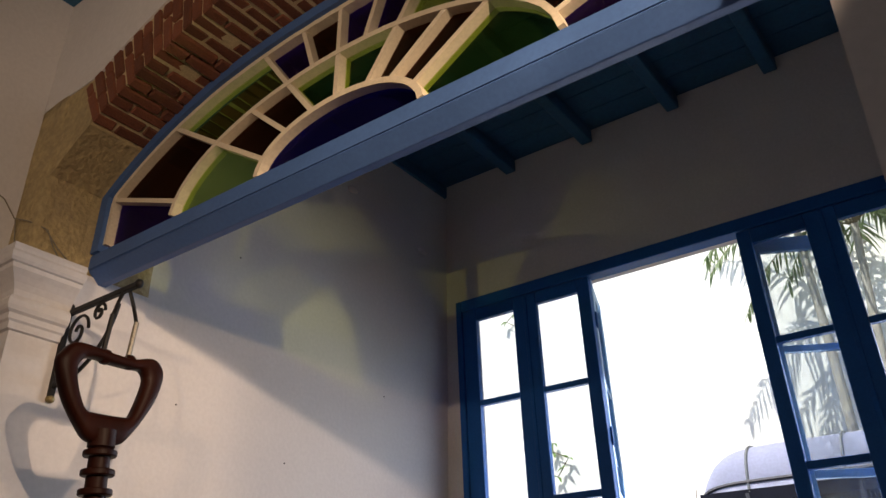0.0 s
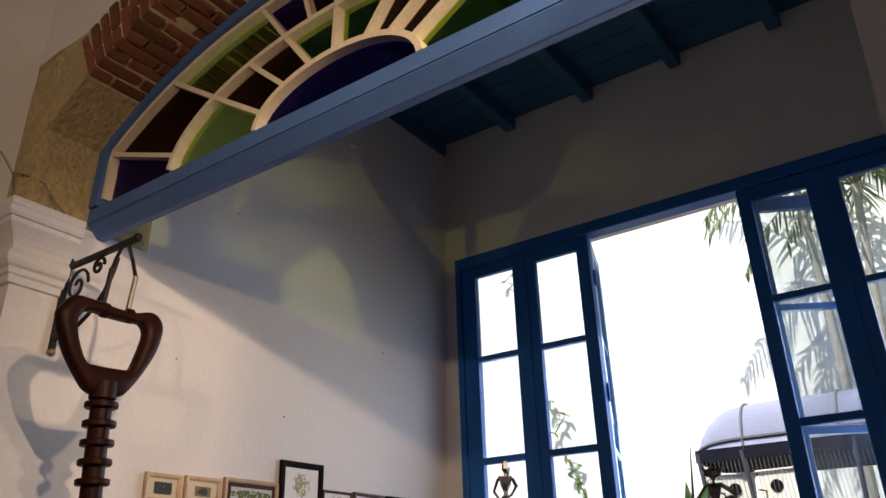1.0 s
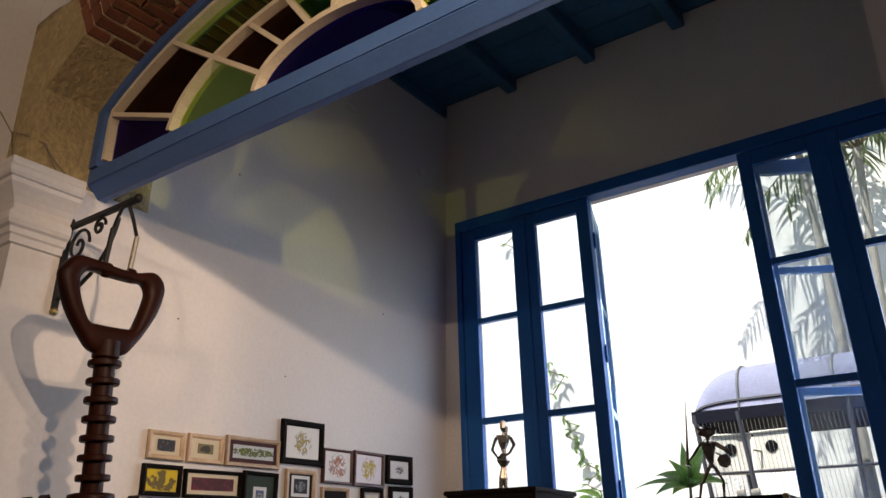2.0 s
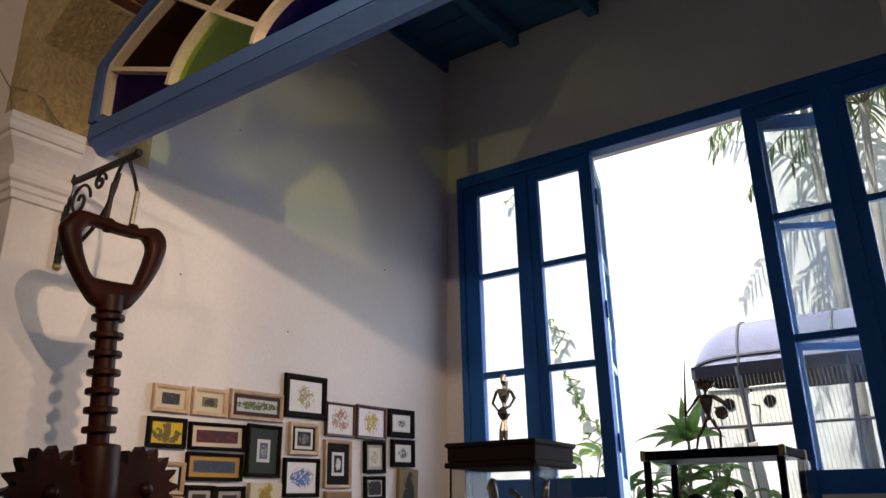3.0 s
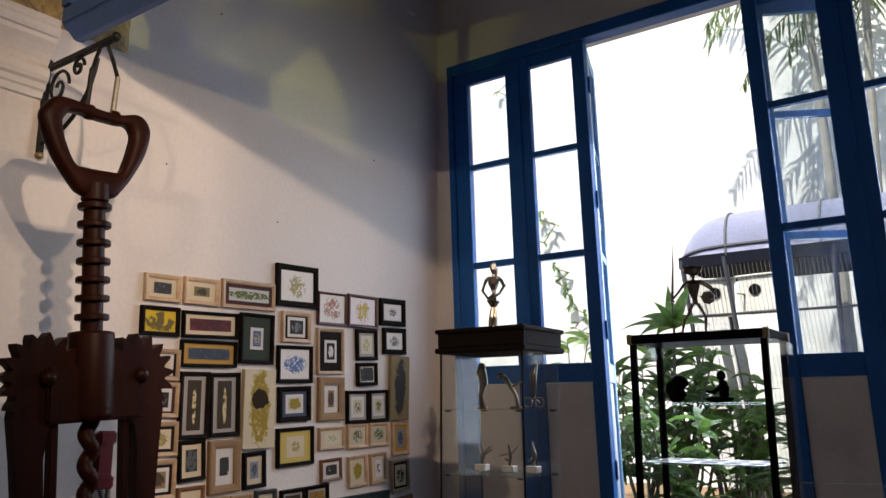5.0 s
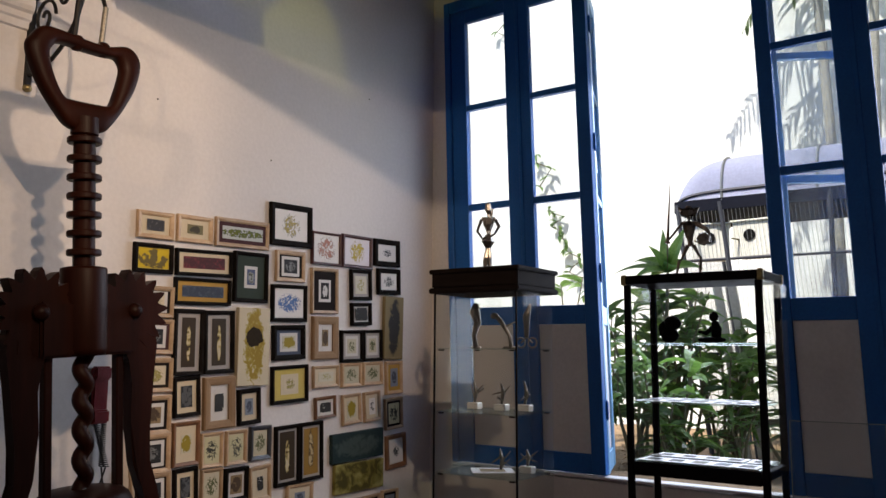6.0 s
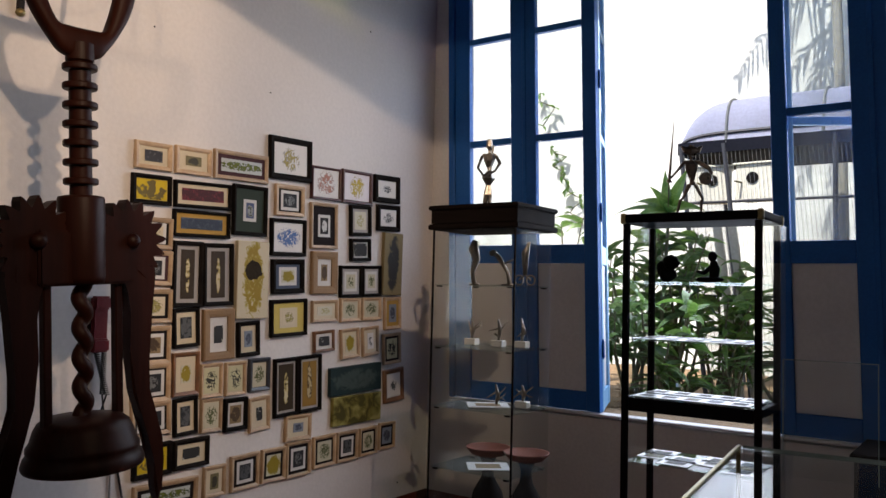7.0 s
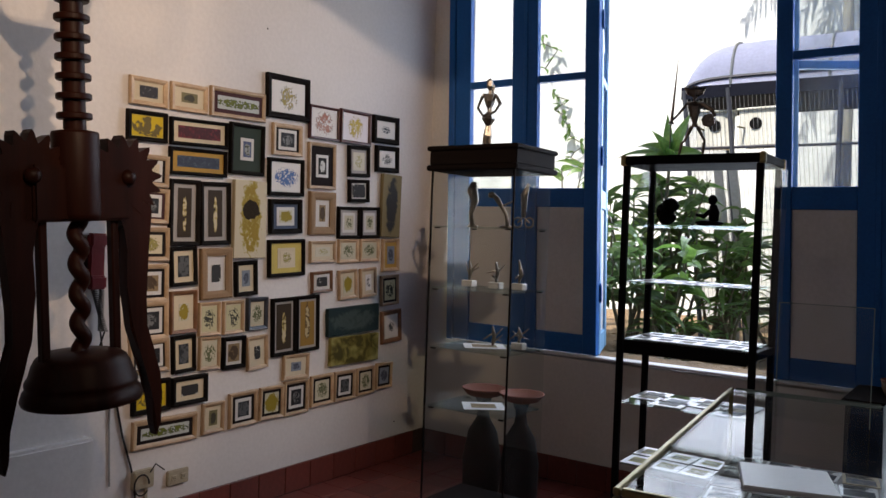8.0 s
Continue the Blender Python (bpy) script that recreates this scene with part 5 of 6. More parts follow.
box_ob = thing("white_box", "flat white card box lying on top of the glass counter", "box", on_counter(0.262, 0.235, CZ + 0.0005), 18)
part("lid", bevelled(boxes((-0.082, 0.082, -0.085, 0.085, 0.0, 0.010)), 0.003), PAPER, box_ob)
screen_ob = thing("glass_screen", "clear upright glass screen standing on the counter", "screen", on_counter(0.17, 0.85, CZ + 0.0005), 6.5)
glass_part("sheet", boxes((0.0025, 0.2175, 0.0, 0.005, 0.0, 0.2975)), screen_ob)
for d in ((0.0, 0.002, 0.0, 0.3), (0.218, 0.22, 0.0, 0.3), (0.0025, 0.2175, 0.298, 0.3)):
    part("polished_edge", boxes((d[0], d[1], 0.0005, 0.0045, d[2], d[3])), GLASS_EDGE, screen_ob, "pale green polished glass edge")

# dark side cabinet with a small basket under the window
side_cab = thing("side_cabinet", "low dark stained wooden cabinet under the window", "cabinet", (2.78, -0.52, 0.0))
part("body", bevelled(boxes((0.0, 0.9, 0.0, 0.47, 0.0, 0.82)), 0.008, 2), BLACK_WOOD, side_cab)
part("top", bevelled(boxes((-0.015, 0.915, -0.015, 0.475, 0.821, 0.85)), 0.006, 2), BLACK_WOOD, side_cab)
for x in (0.02, 0.455):
    dr = part("door", bevelled(boxes((x, x + 0.42, -0.012, -0.001, 0.06, 0.79)), 0.004), BLACK_WOOD, side_cab)
    part("knob", lathe([(0.012, -0.035), (0.012, -0.022), (0.006, -0.018), (0.006, -0.0125)], 12, "y"), BRASS, dr).location = (x + (0.38 if x < 0.1 else 0.04), 0, 0.45)
bk = thing("small_basket", "small brown woven basket on a dark cabinet", "basket", (2.96, -0.30, 0.851))
part("bowl", lathe([(0.045, 0.0), (0.06, 0.03), (0.065, 0.07), (0.06, 0.07), (0.05, 0.012)], 20), material("woven_straw", (0.20, 0.13, 0.07), 0.8, vary=0.3, scale=40, fine=120, bump=0.6), bk, "", True)
part("rim", tube(bmesh.new(), [(0.063 * math.cos(a), 0.063 * math.sin(a), 0.072) for a in [0.3142 * q for q in range(21)]], 0.006, 6), CLAY, bk)

# ---- courtyard ----
GZ = 0.70
bm = bmesh.new()
bmesh.ops.create_grid(bm, x_segments=60, y_segments=50, size=1.0)
for v in bm.verts:
    x, y = v.co.x * 8.0, (v.co.y + 1) * 0.5 * 12.0 + WALL_BACK + 0.06
    v.co = Vector((x, y, GZ + 0.04 * noise.noise(Vector((x, y, 0)) * 1.7) + 0.015 * noise.noise(Vector((x, y, 3)) * 9)))
box(bm, -600, -8.02, WALL_BACK + 0.001, 900, GZ - 0.3, GZ - 0.05)
box(bm, 8.02, 600, WALL_BACK + 0.001, 900, GZ - 0.3, GZ - 0.05)
box(bm, -8.02, 8.02, WALL_BACK + 0.001, 900, GZ - 0.3, GZ - 0.08)
# soil heaped up against the sill
rows = []
for j in range(13):
    y = 0.087 + 0.0475 * j
    drop = 0.012 if y < 0.38 else 0.012 + (y - 0.38) * 0.55
    rows.append([bm.verts.new((W0 + 0.002 + 0.0664 * i * 0.745, y, WZ0 - drop + 0.010 * noise.noise(Vector((i * 0.5, y * 11, 5))) + 0.007 * noise.noise(Vector((i * 1.3, y * 31, 8))))) for i in range(67)])
for p, q in zip(rows, rows[1:]):
    for i in range(66):
        bm.faces.new((p[i], p[i + 1], q[i + 1], q[i]))
struct("ground", bm, EARTH, "brown bare garden soil with dry leaves", "ground")
struct("wall_courtyard", boxes((-14, 14, 4.6, 4.9, 0.4, 9)), COURT_PLASTER, "sunlit white courtyard wall with damp stains", "wall")

LEAF_GREEN = material("fresh_green_leaf", (0.24, 0.38, 0.09), 0.32, vary=0.4, scale=9, fine=60, bump=0.1, second=(0.09, 0.20, 0.03), random_tint=0.25)
LEAF_DARK = material("deep_green_leaf", (0.19, 0.29, 0.10), 0.3, vary=0.4, scale=7, fine=50, bump=0.1, second=(0.10, 0.17, 0.05), random_tint=0.25)
PALM_GREEN = material("palm_leaf", (0.22, 0.30, 0.14), 0.45, vary=0.35, scale=5, fine=50, bump=0.1, random_tint=0.15)
for m in (LEAF_GREEN, LEAF_DARK, PALM_GREEN):
    n, l = m.node_tree.nodes, m.node_tree.links
    thin, mx = n.new("ShaderNodeBsdfTranslucent"), n.new("ShaderNodeMixShader")
    mx.inputs["Fac"].default_value = 0.5
    l.new(n["Principled BSDF"].inputs["Base Color"].links[0].from_socket, thin.inputs["Color"])
    l.new(n["Principled BSDF"].outputs["BSDF"], mx.inputs[1])
    l.new(thin.outputs["BSDF"], mx.inputs[2])
    l.new(mx.outputs["Shader"], n["Material Output"].inputs["Surface"])
STEM = material("green_brown_stem", (0.16, 0.14, 0.07), 0.7, vary=0.3, scale=12, fine=60, bump=0.4)
PALM_TRUNK = material("ringed_palm_trunk", (0.36, 0.34, 0.28), 0.85, vary=0.3, scale=10, fine=50, bump=0.5)
DRY = material("dry_leaf", (0.30, 0.18, 0.08), 0.8, vary=0.3, scale=20, fine=60)


def blade(bm, root, way, length, width, droop, n=5, fold=0.25, roll=0.0):
    """Adds one pointed leaf: a folded, drooping strip."""
    way = Vector(way).normalized()
    side = way.cross(Vector((0, 0, 1)))
    side = side.normalized() if side.length > 1e-4 else Vector((1, 0, 0))
    side = Matrix.Rotation(roll, 3, way) @ side
    p, d, rows = Vector(root), way.copy(), []
    for k in range(n + 1):
        t = k / n
        w = width * (math.sin(math.pi * min(1.0, 0.08 + 0.92 * t) ** 0.75) if k < n else 0.02)
        up = side.cross(d).normalized()
        rows.append([bm.verts.new(p - side * w * 0.5 + up * w * fold), bm.verts.new(p), bm.verts.new(p + side * w * 0.5 + up * w * fold)])
        d = (d + Vector((0, 0, -droop / n))).normalized()
        p = p + d * length / n
    for a, b in zip(rows, rows[1:]):
        bm.faces.new((a[0], a[1], b[1], b[0]))
        bm.faces.new((a[1], a[2], b[2], b[1]))
    return bm


def shrub(x, y, h, leaves, length, width, mat, seed, label, spread=0.5, stems=3):
    """A leafy plant: several stems, with leaves all along their upper parts."""
    r = random.Random(seed)
    s = thing("garden_plant", label, "plant", (x, y, GZ - 0.02), group="plants in the bed")
    st, fo = bmesh.new(), bmesh.new()
    for q in range(stems):
        a = r.uniform(0, 6.28)
        top = Vector((spread * 0.5 * math.cos(a), spread * 0.5 * math.sin(a), h * r.uniform(0.65, 1.0)))
        bend = Vector((r.uniform(-0.08, 0.08), r.uniform(-0.08, 0.08), 0))
        pts = [top * t + bend * math.sin(math.pi * t) for t in (0, 0.25, 0.5, 0.75, 1.0)]
        tube(st, pts, [0.016, 0.014, 0.012, 0.009, 0.005], 6)
        for k in range(leaves // stems):
            t = r.uniform(0.3, 1.0) ** 0.7
            p = top * t + bend * math.sin(math.pi * t)
            b = r.uniform(0, 6.28)
            e = r.uniform(0.1, 1.1)
            blade(fo, p, (math.cos(b), math.sin(b), e), length * r.uniform(0.6, 1.15), width * r.uniform(0.7, 1.2), r.uniform(0.5, 1.6), roll=r.uniform(-1.1, 1.1))
    part("stem", st, STEM, s)
    part("foliage", fo, mat, s)
    return s


shrub(0.95, 1.30, 1.45, 70, 0.32, 0.06, LEAF_DARK, 1, "leafy dark green garden shrub in bare soil", 0.5, 5)
shrub(1.30, 1.45, 1.35, 76, 0.33, 0.06, LEAF_DARK, 2, "leafy dark green garden shrub in bare soil", 0.5, 5)
shrub(1.62, 1.60, 1.15, 60, 0.30, 0.055, LEAF_GREEN, 3, "leafy fresh green garden shrub in bare soil", 0.5, 5)
shrub(0.72, 1.00, 1.10, 54, 0.32, 0.065, LEAF_DARK, 4, "leafy dark green garden shrub in bare soil", 0.45, 4)
shrub(1.15, 1.00, 0.85, 48, 0.30, 0.07, LEAF_DARK, 5, "low dark green garden shrub in bare soil", 0.45, 5)
shrub(1.90, 1.95, 1.00, 44, 0.36, 0.05, LEAF_GREEN, 6, "narrow leaved green garden shrub", 0.5, 4)
shrub(0.30, 1.70, 1.35, 54, 0.30, 0.08, LEAF_GREEN, 7, "leafy fresh green garden shrub in bare soil", 0.6, 5)
shrub(-0.05, 2.1, 1.6, 46, 0.26, 0.08, LEAF_GREEN, 8, "loose fresh green garden shrub", 0.7, 5)
shrub(1.50, 1.10, 0.45, 30, 0.26, 0.05, LEAF_DARK, 11, "low dark green garden shrub in bare soil", 0.4, 4)
shrub(2.2, 2.0, 0.9, 40, 0.40, 0.05, LEAF_DARK, 12, "narrow leaved dark green garden shrub", 0.5, 4)
shrub(2.9, 2.2, 1.3, 50, 0.34, 0.07, LEAF_GREEN, 13, "leafy fresh green garden shrub in bare soil", 0.6, 5)
shrub(1.05, 1.75, 1.50, 60, 0.26, 0.10, LEAF_GREEN, 14, "leafy broad leaved green shrub in bare soil", 0.55, 6)
shrub(1.45, 1.85, 1.30, 56, 0.24, 0.10, LEAF_DARK, 15, "leafy broad leaved dark green shrub", 0.5, 6)
shrub(1.28, 1.15, 1.05, 44, 0.25, 0.10, LEAF_GREEN, 16, "low broad leaved green shrub in bare soil", 0.4, 5)
shrub(0.85, 0.85, 0.75, 40, 0.26, 0.08, LEAF_GREEN, 17, "low fresh green garden shrub by the sill", 0.4, 5)
shrub(1.75, 1.40, 0.55, 40, 0.34, 0.028, LEAF_DARK, 18, "tuft of narrow green blades in bare soil", 0.3, 6)
shrub(1.40, 1.00, 0.38, 36, 0.30, 0.03, LEAF_GREEN, 19, "tuft of narrow green blades in bare soil", 0.3, 6)

# broad leaved plant whose top stands over the case: each big leaf its own piece
bigp = thing("broad_leaved_plant", "tall plant with broad glossy fresh green leaves", "plant", (1.21, 1.25, GZ + 0.06))
part("stem", tube(bmesh.new(), [(0, 0, -0.1), (0.02, 0.0, 0.6), (0.05, 0.02, 1.2), (0.06, 0.02, 1.42)], [0.02, 0.018, 0.014, 0.01], 8), STEM, bigp)
for w, ln, wd, dr, turn in (((0.42, -0.05, 1.0), 0.36, 0.125, 0.15, 1.25), ((-0.12, 0.1, 1.0), 0.34, 0.105, 0.2, -1.3), ((-0.30, -0.25, 0.9), 0.25, 0.10, 0.8, -1.1), ((-0.62, 0.0, 0.85), 0.34, 0.11, 1.5, -0.9),
                            ((-0.95, 0.1, 0.50), 0.55, 0.075, 1.0, -0.7), ((0.75, -0.1, 0.45), 0.30, 0.11, 1.0, 0.8), ((0.2, 0.6, 0.6), 0.32, 0.10, 0.9, 0.5), ((0.3, -0.6, 0.4), 0.30, 0.10, 1.0, -0.4),
                            ((-0.5, 0.5, 0.3), 0.34, 0.10, 0.9, 0.6), ((-0.4, -0.6, 0.2), 0.32, 0.11, 0.9, -0.5)):
    part("leaf", blade(bmesh.new(), (0.06, 0.02, 1.40), w, ln, wd, dr, 9, 0.12, turn), LEAF_GREEN, bigp)

# climbing stems on the wall
vine_rng = random.Random(21)
for x0, z0, n in ((-2.13, 6.1, 9), (-1.62, 4.15, 5), (-1.45, 3.4, 20)):
    v = thing("wall_creeper", "thin green creeper on a white wall", "creeper", (x0, 4.56, 0))
    st, fo = bmesh.new(), bmesh.new()
    pts = [(0.25 * noise.noise(Vector((k * 0.5, x0, 0))) + 0.03 * k, -0.02, z0 - k * (0.11 if n < 20 else 0.06)) for k in range(n)]
    tube(st, pts, 0.008, 5)
    for p in pts:
        for q in range(2):
            a = vine_rng.uniform(0, 6.28)
            blade(fo, p, (math.cos(a), -0.5, math.sin(a) - 0.3), 0.11, 0.05, 0.8, 4)
    part("stem", st, STEM, v)
    part("foliage", fo, LEAF_GREEN, v)


def palm(x, y, h, lean, seed, fronds, label):
    """A slim palm: ringed trunk, arching fronds of many narrow leaflets."""
    r = random.Random(seed)
    t = thing("palm_tree", label, "palm tree", (x, y, GZ - 0.05), group="courtyard palms")
    top = Vector((lean[0], lean[1], h))
    pts = [top * k / 10 + Vector((0, 0, 0)) + Vector((lean[0], lean[1], 0)) * (-0.25 * math.sin(math.pi * k / 10)) for k in range(11)]
    part("trunk", tube(bmesh.new(), pts, [0.06 - 0.0022 * k for k in range(11)], 10), PALM_TRUNK, t)
    bm, rb = bmesh.new(), bmesh.new()
    for f in range(fronds):
        a = 6.283 * f / fronds + r.uniform(-0.3, 0.3)
        d = Vector((math.cos(a), math.sin(a), r.uniform(0.5, 1.3))).normalized()
        p, spine = top.copy(), []
        for k in range(15):
            spine.append(p.copy())
            p = p + d * 0.125
            d = (d + Vector((0, 0, -0.145))).normalized()
        tube(rb, spine, [0.014 - 0.0008 * k for k in range(15)], 5)
        for k in range(2, 15):
            for half in (0.0, 0.5):
                q = spine[k].lerp(spine[min(k + 1, 14)], half)
                dd = (spine[min(k + 1, 14)] - spine[k - 1]).normalized()
                sd = dd.cross(Vector((0, 0, 1)))
                sd = sd.normalized() if sd.length > 1e-3 else Vector((1, 0, 0))
                for s in (-1, 1):
                    blade(bm, q, sd * s * r.uniform(0.5, 1.1) + dd * r.uniform(0.4, 1.2) + Vector((r.uniform(-0.2, 0.2), r.uniform(-0.2, 0.2), r.uniform(-0.7, 0.0))), r.uniform(0.2, 0.5) * (1.1 - k / 22), 0.03, 1.0, 3, 0.1)
    part("rib", rb, STEM, t)
    part("crown", bm, PALM_GREEN, t)


palm(2.05, 3.9, 5.5, (-0.12, -0.1), 31, 10, "slim palm with arching green fronds beside a white wall")
palm(2.35, 3.95, 5.05, (0.15, -0.1), 32, 12, "slim palm with arching green fronds beside a white wall")
palm(2.9, 4.0, 5.3, (0.1, 0.0), 33, 7, "young slim palm with drooping fronds")

# ---- aviary ----
CANVAS = material("lavender_plastic_roof", (0.43, 0.45, 0.60), 0.75, spec=0.1, vary=0.12, scale=3, fine=40, bump=0.1)
CAGE_FRAME = material("dark_grey_iron", (0.05, 0.05, 0.06), 0.5, metal=0.4, vary=0.2)
# eave canvas, its colour darkened for the shade along the roof's lower edge
VALANCE = material("shaded_eave_canvas", (0.012, 0.013, 0.02), 0.9, vary=0.2, scale=5, fine=40, bump=0.1, spec=0.04)
WIRE = material("galvanised_wire", (0.22, 0.22, 0.21), 0.4, metal=0.7, vary=0.2)
NEST_WHITE = material("chalky_white_board", (0.70, 0.68, 0.60), 0.8, vary=0.15, scale=6, fine=50, bump=0.2)
BOARD = material("bare_grey_board", (0.50, 0.46, 0.38), 0.8, vary=0.2, scale=6, fine=50)
KX0, KX1, KY0, KY1, KZ = 0.98, 3.3, 2.35, 3.55, 2.86
cage = thing("aviary", "large iron aviary with a rounded lavender roof", "aviary")
RISE_K = 0.44


def roof_pt(u, v, lift=0.0):
    """The rounded roof over the cage; u, v from -1 to 1."""
    x = (KX0 + KX1) / 2 + u * (KX1 - KX0) / 2
    y = (KY0 + KY1) / 2 + v * (KY1 - KY0) / 2
    e = (1 - abs(u) ** 8) ** 0.5 * (1 - abs(v) ** 6) ** 0.5
    return (x, y, KZ + lift + RISE_K * e)


bm = bmesh.new()
NU, NV = 40, 20
g = [[bm.verts.new(roof_pt(-math.cos(math.pi * i / NU), -math.cos(math.pi * j / NV))) for j in range(NV + 1)] for i in range(NU + 1)]
for i in range(NU):
    for j in range(NV):
        bm.faces.new((g[i][j], g[i + 1][j], g[i + 1][j + 1], g[i][j + 1]))
bmesh.ops.solidify(bm, geom=bm.faces[:], thickness=0.008)
part("roof", bm, CANVAS, cage, "rounded lavender plastic roof", True)
for u in (-0.66, 0.0, 0.6):
    pts = [roof_pt(u, -math.cos(math.pi * j / 18), 0.006) for j in range(19)]
    part("roof_rib", tube(bmesh.new(), pts, 0.014, 6), WIRE, cage)
pts = [roof_pt(-math.cos(math.pi * i / 40), -0.99, -0.01) for i in range(41)]
part("roof_rib", tube(bmesh.new(), pts, 0.016, 6), CAGE_FRAME, cage)
TAPER = 0.24
for x, y in ((KX0, KY0), (KX0 + 0.375, KY0), (KX0 + 1.25, KY0), (KX0, KY1), (KX1, KY0), (KX1, KY1)):
    inx = TAPER if x < 2.0 else 0.0
    part("post", tube(bmesh.new(), [(x + inx, y, GZ - 0.03), (x, y, KZ)], 0.022, 6), CAGE_FRAME, cage)
part("eave_band", boxes((KX0 - 0.02, KX1 + 0.02, KY0 - 0.012, KY0 + 0.012, KZ - 0.075, KZ + 0.03)), VALANCE, cage)
part("eave_band", boxes((KX0 - 0.012, KX0 + 0.012, KY0 + 0.013, KY1, KZ - 0.075, KZ + 0.03)), VALANCE, cage)
# near-black sheet added to give the shade beneath the roof
part("soffit_board", boxes((KX0 + 0.03, KX1 - 0.01, KY0 + 0.02, KY1 - 0.01, KZ - 0.05, KZ - 0.03)), material("under_roof_black", (0.012, 0.010, 0.009), 0.9, spec=0.04), cage, "black sheet for the shade under the roof")
for z in (1.55, 2.355):
    part("cross_rail", tube(bmesh.new(), [(KX0 + TAPER * (KZ - z) / (KZ - GZ), KY0, z), (KX1, KY0, z)], 0.012, 6), CAGE_FRAME, cage)
bars = bmesh.new()
for k in range(66):
    x = KX0 + 0.03 + 0.034 * k
    tube(bars, [(x + TAPER * 0.8, KY0 - 0.004, GZ), (x, KY0 - 0.004, KZ - 0.05)], 0.0022, 4)
for k in range(34):
    y = KY0 + 0.03 + 0.034 * k
    tube(bars, [(KX0 + TAPER, y, GZ), (KX0, y, KZ - 0.05)], 0.0022, 4)
tagged(part("wire_mesh", bars, WIRE, cage), kind="stuff")
nest = thing("nest_box", "white wooden nest box with a round dark hole", "nest box", (1.61, 2.50, 2.368), -6, group="nest boxes")
part("body", bevelled(boxes((-0.155, 0.155, -0.12, 0.12, 0.0, 0.30)), 0.006), NEST_WHITE, nest)
part("lid", bevelled(boxes((-0.17, 0.17, -0.14, 0.13, 0.301, 0.318)), 0.004), NEST_WHITE, nest)
part("hole", lathe([(0.05, -0.1285), (0.05, -0.1205)], 20, "y"), BLACK_CLAY, nest).location = (-0.01, 0, 0.185)
part("perch", tube(bmesh.new(), [(-0.10, -0.12, 0.15), (-0.13, -0.20, 0.155)], 0.008, 6), STEM, nest)
copy_thing(nest, pose(1.215, 2.53, 2.368, 0, 0, 16))
# leaning planks and a bent branch by the cage
for x, lean in ((1.40, 0.12), (1.52, 0.16)):
    pl = tagged(part("leaning_plank", bevelled(boxes((-0.035, 0.035, -0.012, 0.012, 0.0, 1.55)), 0.003), BOARD), "weathered pale plank leaning on the aviary", "plank", group="leaning planks")
    pl.matrix_world = pose(x + 0.18, 2.10, GZ - 0.02, -4, -9, 0)
bm = tube(bmesh.new(), [(1.15, 1.7, GZ), (1.45, 1.72, GZ + 0.22), (1.75, 1.8, GZ + 0.34), (2.2, 1.9, GZ + 0.36)], [0.03, 0.028, 0.025, 0.02], 8)
tagged(part("bent_branch", bm, STEM), "bare bent branch lying among plants", "branch")
bottle = thing("plastic_bottle", "clear plastic bottle with a pale blue label and cap", "bottle", (1.50, 0.85, GZ + 0.02))
part("body", lathe([(0.03, 0.0), (0.034, 0.01), (0.034, 0.12), (0.03, 0.15), (0.014, 0.185), (0.013, 0.2)], 18), SHELF_GLASS, bottle, "", True)
part("label_band", lathe([(0.0345, 0.04), (0.0345, 0.10)], 18), LIGHT_BLUE, bottle, "pale blue label")
part("cap", lathe([(0.014, 0.2), (0.015, 0.203), (0.015, 0.22), (0.012, 0.224)], 14), PAPER, bottle)
pot = thing("flower_pot", "small pale clay pot standing in soil", "pot", (1.42, 0.72, GZ - 0.01))
part("body", lathe([(0.05, 0.0), (0.065, 0.09), (0.07, 0.10), (0.07, 0.12), (0.06, 0.12), (0.055, 0.02)], 20), BOARD, pot, "", True)
# dry leaves on the soil
rl = random.Random(77)
bm = bmesh.new()
for k in range(260):
    x, y = rl.uniform(0.2, 2.8), rl.uniform(0.45, 2.2)
    a = rl.uniform(0, 6.28)
    blade(bm, (x, y, GZ + 0.03 + rl.uniform(0, 0.02)), (math.cos(a), math.sin(a), rl.uniform(-0.1, 0.3)), rl.uniform(0.05, 0.11), 0.03, 0.5, 2)
tagged(part("leaf_litter", bm, DRY), "dry brown leaves scattered over soil", "leaf litter", kind="stuff")

# ---- small things on the wall ----
PHONE_RED = material("dark_red_plastic", (0.16, 0.012, 0.018), 0.3, vary=0.1, scale=10)
BLACK_PLASTIC = material("black_plastic", (0.012, 0.012, 0.012), 0.4, vary=0.1)
IVORY = material("ivory_plastic", (0.42, 0.37, 0.27), 0.45, vary=0.15, scale=15, fine=60)

phone = thing("wall_telephone", "dark red wall telephone with a coiled black cord", "telephone", (0.0, -2.542, 1.225))
part("back_plate", bevelled(boxes((0.001, 0.03, -0.055, 0.055, 0.0, 0.24)), 0.008, 2), PHONE_RED, phone)
bm = boxes((0.031, 0.055, -0.035, 0.035, 0.05, 0.20), (0.031, 0.075, -0.04, 0.04, 0.0, 0.06), (0.031, 0.075, -0.04, 0.04, 0.19, 0.25))
part("handset", bevelled(bm, 0.008, 2), PHONE_RED, phone)
bm = bmesh.new()
tube(bm, [(0.04 + 0.012 * math.cos(k * 0.9), 0.012 * math.sin(k * 0.9) - 0.004 + 0.0004 * k, 0.0 - 0.0013 * k) for k in range(150)], 0.0028, 5)
tube(bm, [(0.04, 0.055, -0.195), (0.03, 0.04, -0.26), (0.02, 0.03, -0.33)], 0.004, 5)
